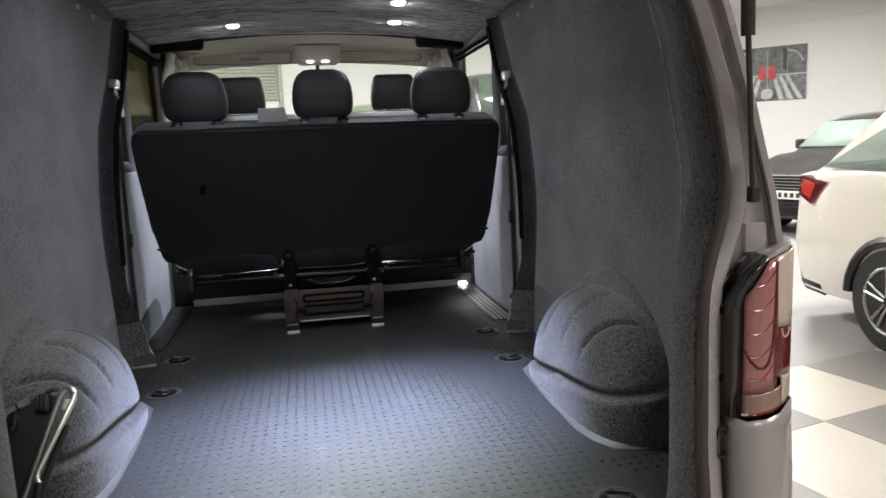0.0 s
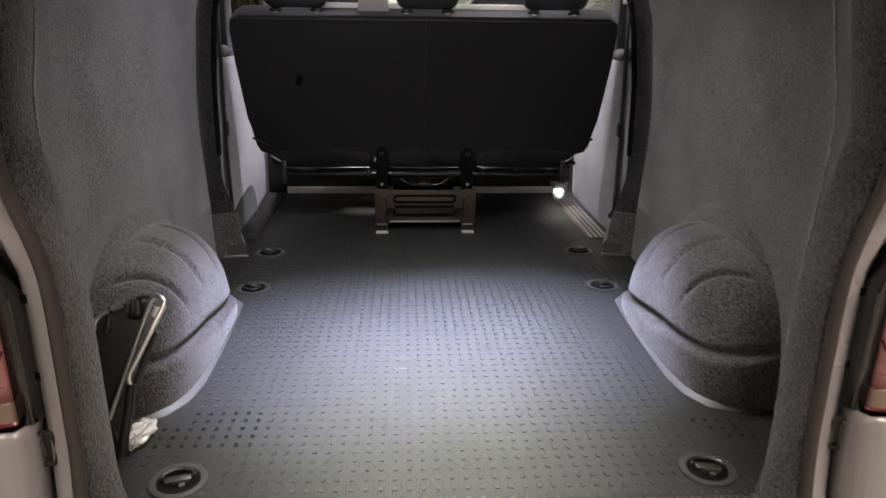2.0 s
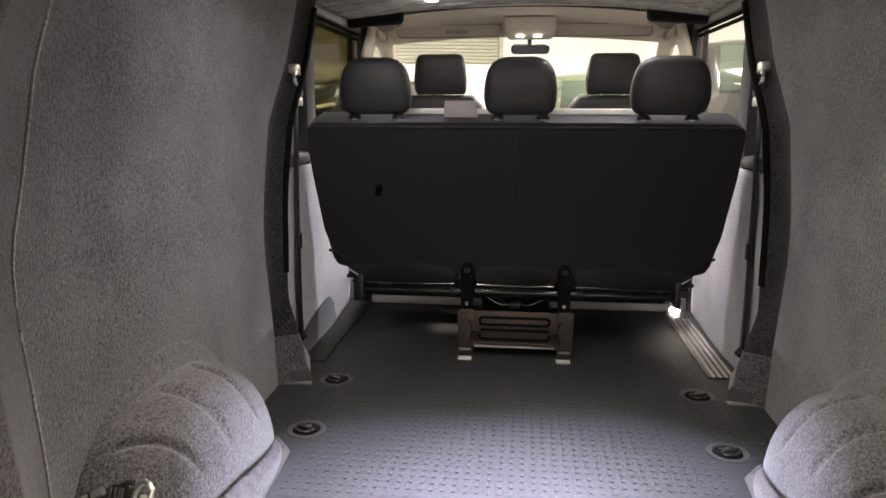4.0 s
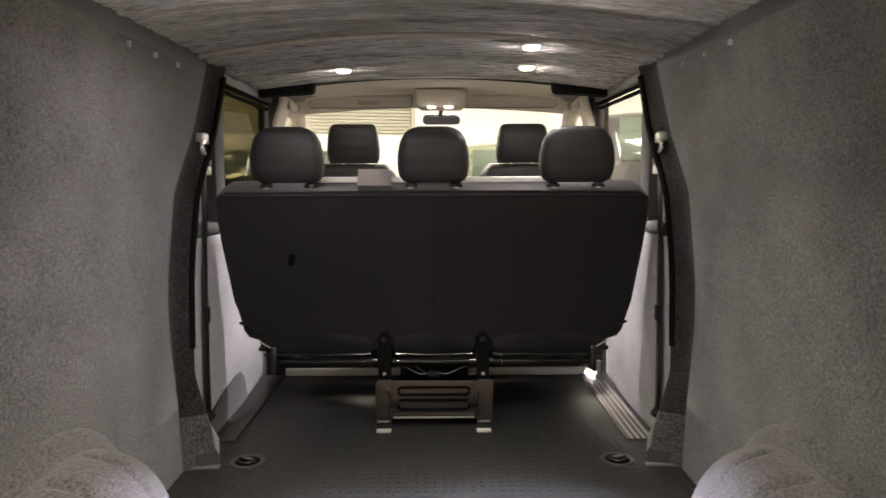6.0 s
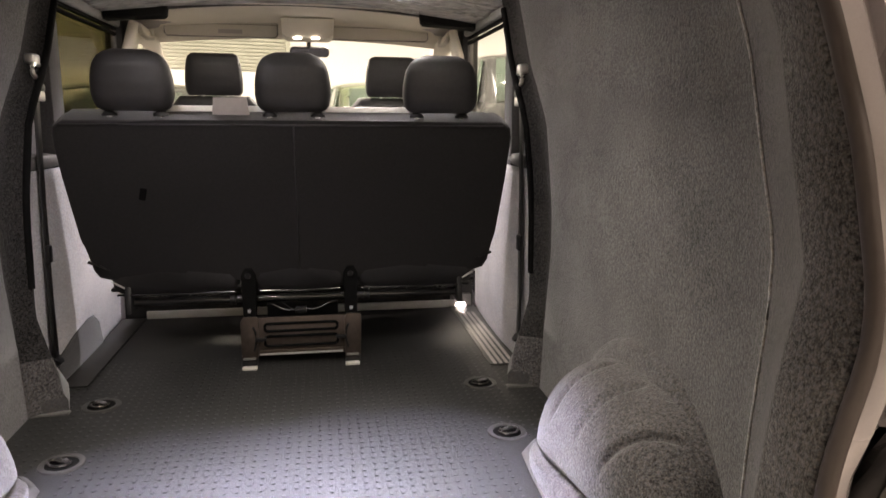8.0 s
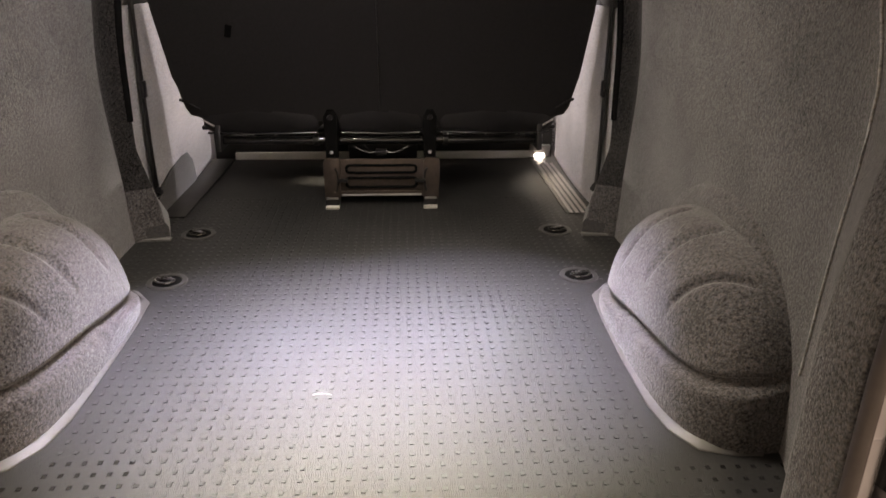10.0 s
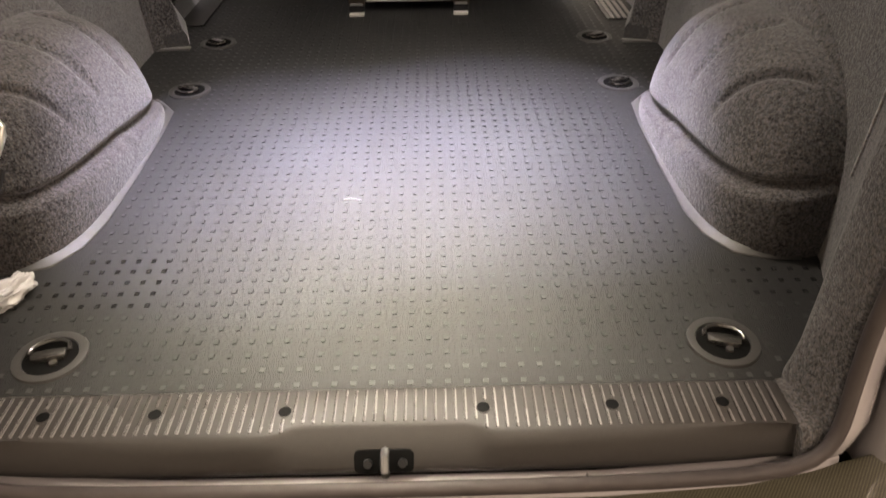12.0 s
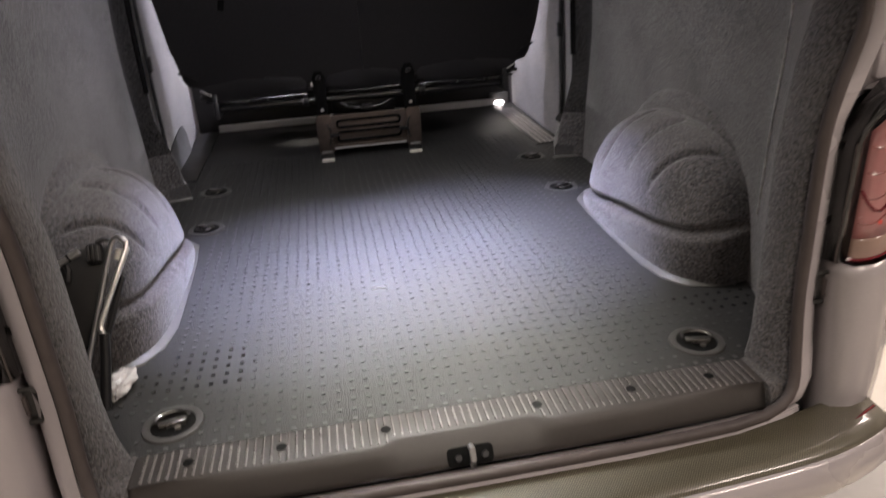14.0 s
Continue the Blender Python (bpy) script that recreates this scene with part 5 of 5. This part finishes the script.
        part("pivot_bolt", cyl((s * 0.183, 1.957, 0.93), (s * 0.183, 1.944, 0.93), 0.011, 0.009, 12), BLACK, leg)
        part("bolt", cyl((s * 0.183, 1.957, 0.80), (s * 0.183, 1.948, 0.80), 0.007, 0.006, 10), BRIGHT, leg)
        cheek = part("cheek_plate", prism([(-0.028, 0.622), (-0.030, 0.765), (-0.02, 0.782), (0.03, 0.782), (0.034, 0.765), (0.030, 0.622)], 0.012, pose(s * 0.186, 1.935, 0), 0.003), STEEL, st, "bronze-tinted pressed steel")
        part("cheek_slot", tube([(s * 0.170, 1.933, 0.655), (s * 0.163, 1.933, 0.68), (s * 0.163, 1.933, 0.725), (s * 0.172, 1.933, 0.745)], 0.004, 6), BLACK, cheek)
        part("latch_tab", box(s * 0.125, s * 0.165, 1.928, 1.936, 0.690, 0.704, 0.002), BLACK, cheek)
        part("foot_hook", box(s * 0.158, s * 0.212, 1.905, 1.95, 0.601, 0.628, 0.005), BLACK, cheek)
        part("foot_clip", box(s * 0.162, s * 0.206, 1.899, 1.912, 0.632, 0.639, 0.002), RIM, cheek, "bright steel clip")
    plate = part("centre_plate", box(-0.16, 0.16, 1.945, 1.957, 0.630, 0.776, 0.004), STEEL, st, "bronze-tinted pressed steel plate")
    for z, h in ((0.738, 0.028), (0.686, 0.036)):
        part("pressed_slot", tube([(x, 1.944, zz) for x, zz in rounded(0.262, h, 0.012, 4, 0, z)], 0.0055, 8, closed=True), HOLE, plate)
    part("pressed_rib", box(-0.155, 0.155, 1.938, 1.947, 0.640, 0.654, 0.003), STEEL, plate)
    part("edge_bar", tube([(-0.150, 1.934, 0.640), (0.150, 1.934, 0.640)], 0.0045, 8), RIM, plate, "bright steel edge bar")
    for s in (-1, 1):
        part("release_wire", tube([(s * 0.012, 1.972, 0.800), (s * 0.045, 1.972, 0.792), (s * 0.075, 1.975, 0.802), (s * 0.105, 1.985, 0.818)], 0.0028, 6), BLACK, st)
    part("release_block", box(-0.020, 0.020, 1.955, 1.985, 0.786, 0.806, 0.003), BLACK, st)
    part("cable", tube([(-0.03, 2.0, 0.79), (-0.05, 1.985, 0.805), (-0.07, 1.99, 0.82)], 0.003, 6), BLACK, st)
    part("rear_panel", box(-0.14, 0.14, 2.20, 2.215, 0.62, 0.80, 0.004), BLACK, st)
    return st


bench_seat()
for x in (-0.183, 0.183):
    f = thing("floor_anchor", "pale plastic seat anchor cap on the rubber floor", "anchor", "seat anchors", pose(x, 1.893, FLOOR))
    part("cap", box(-0.026, 0.026, -0.013, 0.018, 0.0, 0.009, 0.003), FOOT, f)
tag = thing("folded_card", "pale grey card leaning on the bench top between headrests", "card")
part("sheet", prism([(-0.262, 1.486), (-0.256, 1.556), (-0.150, 1.557), (-0.138, 1.486)], 0.004, pose(0, 1.765, 0.0, -3), 0.001), CARD, tag)
board = thing("white_board", "white flat board lying along the bench top behind the headrests", "board")
part("slab", box(-0.44, 0.43, 1.875, 1.93, 1.488, 1.528, 0.003), WHITE, board)

# ---- doors, belts and steps beside the bench ----
for s in (-1, 1):
    door = part("wall_left" if s < 0 else "wall_right", sheet(lambda u, v: (s * (0.818 - 0.022 * math.sin(math.pi * u) - 0.012 * v), 1.66 + 0.98 * u, 0.585 + 0.735 * v), 24, 20), FELT_DOOR, None, smooth=60, solid=0.012)
    structure(door, "pale felt-covered sliding door panel beside the bench", "door panel")
    structure(part("trim", loft([[(s * x, y, z) for x, z in ((0.83, 1.315), (0.806, 1.325), (0.80, 1.345), (0.806, 1.36), (0.84, 1.365))] for y in (1.70, 2.2, 2.7, 2.95)], closed=False), GREYPLASTIC, None, solid=0.004), "grey plastic window ledge trim", "trim")
    structure(part("trim", box(s * 0.795, s * 0.802, 1.72, 2.6, 1.285, 1.297, 0.002), BRIGHT), "bright strip under the window ledge", "trim")
    if s < 0:
        # slab shaped and coloured as the seat's shadow on the door panel
        hump = [(1.78, 0.58), (1.80, 0.655), (1.86, 0.695), (1.98, 0.73), (2.12, 0.75), (2.20, 0.745), (2.26, 0.70), (2.29, 0.62), (2.29, 0.58)]
        structure(part("shade_slab", prism(hump, 0.02, pose(-0.786, 0, 0, 0, 0, 90), 0.006), FELT_TRIM), "dark felt slab standing in for shade at the door foot", "trim")
    foot = part("pillar_foot", loft([[(s * x, y, z) for x, y in ((0.69, 1.60), (0.785, 1.575), (0.82, 1.64), (0.79, 1.78), (0.735, 1.74))] if i < 2 else [(s * (x + 0.03 * (i - 1) + (0.02 if x < 0.72 else 0)), y + 0.03, z) for x, y in ((0.69, 1.60), (0.765, 1.575), (0.79, 1.64), (0.77, 1.74), (0.735, 1.72))]
                                      for i, z in enumerate((0.60, 0.64, 0.69, 0.73))]), FELT_TRIM, wall_left if s < 0 else wall_right, "felt-covered pillar foot", smooth=60)
    part("foot_edge", box(s * 0.685, s * 0.785, 1.573, 1.60, 0.600, 0.607, 0.002), GREYPLASTIC, foot)
    strip = part("pillar_strip", tube([(s * blend(z, [(0.9, 0.768), (1.3, 0.772), (1.97, 0.752)]), pillar_y(z) + 0.166, z) for z in [0.985 + 0.06 * k for k in range(16)]], 0.011, 10), HOLE, wall_left if s < 0 else wall_right, "black rubber edge strip")
    belt = thing("seat_belt", "black seat belt with chrome guide hung on the pillar", "seat belt", "seat belts")
    y0 = 1.83
    xs = 0.775
    bm = bmesh.new()
    run = [(1.63, 0.0), (1.5, 0.004), (1.2, 0.006), (0.9, 0.004), (0.72, 0.0)]
    vs = [[bm.verts.new((s * (xs + d), y0 + w + (1.70 - z) * -0.06, z)) for w in (-0.022, 0.022)] for z, d in run]
    for a, b in zip(vs, vs[1:]):
        bm.faces.new((a[0], a[1], b[1], b[0]))
    part("webbing", bm, SEAL, belt, solid=0.003)
    part("guide_ring", tube([(s * 0.772, y0 + 0.035 * math.cos(a), 1.628 + 0.022 * math.sin(a)) for a in [k * math.tau / 16 for k in range(16)]], 0.007, 8, closed=True), BRIGHT, belt, "chrome belt guide")
    part("guide_cover", box(s * 0.765, s * 0.80, y0 - 0.022, y0 + 0.022, 1.646, 1.678, 0.009, 3), BRIGHT, belt)
    part("tongue", box(s * 0.760, s * 0.772, y0 - 0.03, y0 + 0.02, 1.535, 1.566, 0.005), BRIGHT, belt, "steel buckle tongue")
    part("tongue_grip", box(s * 0.760, s * 0.776, y0 - 0.03, y0 + 0.025, 1.566, 1.588, 0.004), BLACK, belt)
    part("stop_button", box(s * 0.768, s * 0.782, y0 - 0.055, y0 - 0.02, 1.03, 1.085, 0.004), BLACK, belt)
    part("anchor", cyl((s * 0.77, y0 - 0.06, 0.72), (s * 0.79, y0 - 0.06, 0.70), 0.024, 0.02, 14), BLACK, belt)
step = thing("door_step", "ribbed plastic step at the sliding door sill", "step")
part("tread", box(0.680, 0.80, 1.80, 2.62, 0.601, 0.606, 0.002), PLASTIC, step)
for k in range(4):
    part("tread_strip", box(0.694 + 0.022 * k, 0.706 + 0.022 * k, 1.80, 2.50, 0.6055, 0.6085, 0.001), CARD, step, "pale rib of the step")
dark_step = thing("door_step", "dark plain step plate at the closed door", "step")
part("tread", box(-0.80, -0.70, 1.80, 2.62, 0.601, 0.607, 0.002), SEAL, dark_step)
lampb = thing("step_lamp", "small lit step lamp at the sliding door sill", "lamp")
part("housing", box(0.69, 0.79, 2.635, 2.68, 0.575, 0.66, 0.008), GREYPLASTIC, lampb)
part("lens", prism(rounded(0.05, 0.026, 0.01, 4, 0.735, 0.607), 0.012, pose(0, 2.622, 0), 0.003), STEPLED, lampb, "glowing white lens")
area_lamp("step_lamp_light", look((0.735, 2.605, 0.612), (0.79, 2.3, 0.90)), 0.03, 0.03, (1.0, 0.93, 0.88))
edge = structure(part("trim", box(-0.70, 0.71, 2.62, 2.64, 0.60, 0.634, 0.003), WHITE), "pale step edge before the cab", "trim")
structure(part("wall_cab", box(-0.80, 0.80, 2.66, 2.70, 0.55, 0.86, 0.004), PLASTIC), "dark panel below the front seats", "panel")

# ---- ceiling downlights ----
for lx, ly, watts, spread, colour in DOWNLIGHTS:
    z = ceiling_z(lx) - 0.004
    d = thing("downlight", "small round lit white downlight in felt ceiling, rear four added", "ceiling light", "downlights", pose(lx, ly, z))
    part("bezel", loft([[(r * math.cos(k * math.tau / 24), r * math.sin(k * math.tau / 24), h) for k in range(24)] for r, h in ((0.036, 0.004), (0.036, -0.004), (0.031, -0.008), (0.028, -0.006))]), BRIGHT, d)
    part("lens", loft([[(r * math.cos(k * math.tau / 24), r * math.sin(k * math.tau / 24), h) for k in range(24)] for r, h in ((0.027, -0.006), (0.026, -0.010), (0.020, -0.014), (0.010, -0.016))]), LED_DIM if ly < 1.0 else LED, d)
    area_lamp("downlight_lamp", pose(lx, ly, z - 0.018), 0.05, watts, colour, 0, spread)
    # extra wide lamp in the added fixtures, there to brighten the walls
    if colour == BLUE:
        area_lamp("wall_fill_lamp", pose(lx, ly, z - 0.019), 0.05, 4.2, (0.97, 0.98, 0.90), 0, 108)


# ---- tool board beside the wheel housing ----


def tool_board():
    """Leans back on the wheel housing; its plane is sheared from the foot."""
    t = thing("jack_holder", "black jack holder with bright bent bars leaning on the wheel housing", "tool holder")
    m = pose(0, 0.285, FLOOR, -math.degrees(math.atan(0.5)))
    pts = [(-0.700, 0.004), (-0.672, 0.0), (-0.664, 0.02), (-0.690, 0.085), (-0.618, 0.325), (-0.66, 0.328), (-0.70, 0.316), (-0.752, 0.292), (-0.775, 0.20)]
    part("board", prism(pts, 0.012, m, 0.003), PLASTIC, t, "matt black board")
    lie = lambda rows: [m @ Vector((x, y, v)) for x, y, v in rows]
    part("long_bar", tube(lie([(-0.688, -0.008, 0.086), (-0.65, -0.010, 0.212), (-0.617, -0.012, 0.322), (-0.611, -0.013, 0.333), (-0.602, -0.015, 0.338), (-0.594, -0.017, 0.334)]), 0.0052, 10), RIM, t, "dull steel bar")
    part("handle_bar", tube(lie([(-0.594, -0.017, 0.334), (-0.587, -0.018, 0.326), (-0.586, -0.018, 0.314), (-0.62, -0.018, 0.240), (-0.648, -0.018, 0.176), (-0.650, -0.018, 0.164), (-0.645, -0.016, 0.150)]), 0.0058, 10), BRIGHT, t, "bright bent steel bar")
    part("lower_rod", tube(lie([(-0.646, -0.014, 0.156), (-0.650, -0.012, 0.10), (-0.660, -0.008, 0.012)]), 0.010, 10), BLACK, t)
    part("brace", tube(lie([(-0.604, -0.004, 0.262), (-0.630, -0.004, 0.19), (-0.646, -0.008, 0.14)]), 0.007, 8), BLACK, t)
    part("rubber_tip", tube(lie([(-0.606, -0.012, 0.294), (-0.600, -0.014, 0.314)]), 0.0075, 10), FOOT, t, "pale plastic tip")
    part("end_bar", tube(lie([(-0.744, -0.013, 0.200), (-0.729, -0.013, 0.268), (-0.724, -0.014, 0.288), (-0.713, -0.014, 0.300), (-0.695, -0.014, 0.309), (-0.677, -0.014, 0.318)]), 0.0060, 10), BRIGHT, t, "bright steel bar end")
    part("bar_tip", tube(lie([(-0.692, -0.014, 0.3105), (-0.675, -0.014, 0.319)]), 0.0076, 10), BRIGHT, t)
    part("bar_collar", tube(lie([(-0.696, -0.014, 0.3085), (-0.693, -0.014, 0.310)]), 0.0085, 10), BLACK, t)
    part("bar_clip", tube(lie([(-0.706, -0.004, 0.300), (-0.700, -0.008, 0.285), (-0.703, -0.006, 0.262)]), 0.006, 8), BLACK, t)
    clamp = part("clamp", box(-0.662, -0.632, -0.024, 0.0, 0.292, 0.332, 0.009, 3, m=m), BLACK, t)
    part("clamp_hook", tube(lie([(-0.640, -0.020, 0.330), (-0.628, -0.020, 0.336), (-0.618, -0.016, 0.335)]), 0.005, 8), BLACK, clamp)
    for x in (-0.655, -0.647, -0.639):
        part("clamp_rib", box(x - 0.002, x + 0.002, -0.028, -0.020, 0.297, 0.327, 0.001, 1, m=m), PLASTIC, clamp)


tool_board()


def plastic_bag():
    """A crumpled clear bag on the floor."""
    bm = bmesh.new()
    bmesh.ops.create_icosphere(bm, subdivisions=4, radius=1.0)
    for v in bm.verts:
        p = v.co.copy()
        k = 1 + 0.45 * noise.noise(p * 2.2) + 0.22 * noise.noise(p * 5.5) + 0.10 * noise.noise(p * 11)
        v.co = Vector((p.x * 0.022 * k, p.y * 0.046 * k, max(p.z * 0.022 * k, -0.017) + 0.017))
    b = part("plastic_bag", bm, FILM, None, smooth=25)
    b.matrix_world = pose(-0.650, 0.360, FLOOR + 0.001, 0, 0, -14)
    tagged(b, "crumpled clear plastic bag lying on the rubber floor", "bag")


plastic_bag()

for s, wall in ((-1, wall_left), (1, wall_right)):
    part("sill_corner", loft([[(s * x, y, z) for x, y in ((0.574, 0.024 + e), (0.596, 0.027 + e), (0.614, 0.038 + e), (0.622, 0.06), (0.606, 0.135), (0.574, 0.134))] for z, e in ((0.55, 0.0), (0.58, 0.003), (0.596, 0.008), (0.602, 0.016), (0.604, 0.028))]), FELT, wall, smooth=60)

# ---- showroom floor tiles ----
TILE_SIDE = 0.62
for i in range(-8, 5):
    for j in range(-10, 1):
        cream = (i + j) % 2 == 0
        part("tile", box(i * TILE_SIDE - 0.309, i * TILE_SIDE + 0.309, j * TILE_SIDE - 0.309, j * TILE_SIDE + 0.309, -0.0035, 0.0, 0.0015, 1, m=ROOM), TILE_CREAM if cream else TILE_GREY, ground, smooth=0)
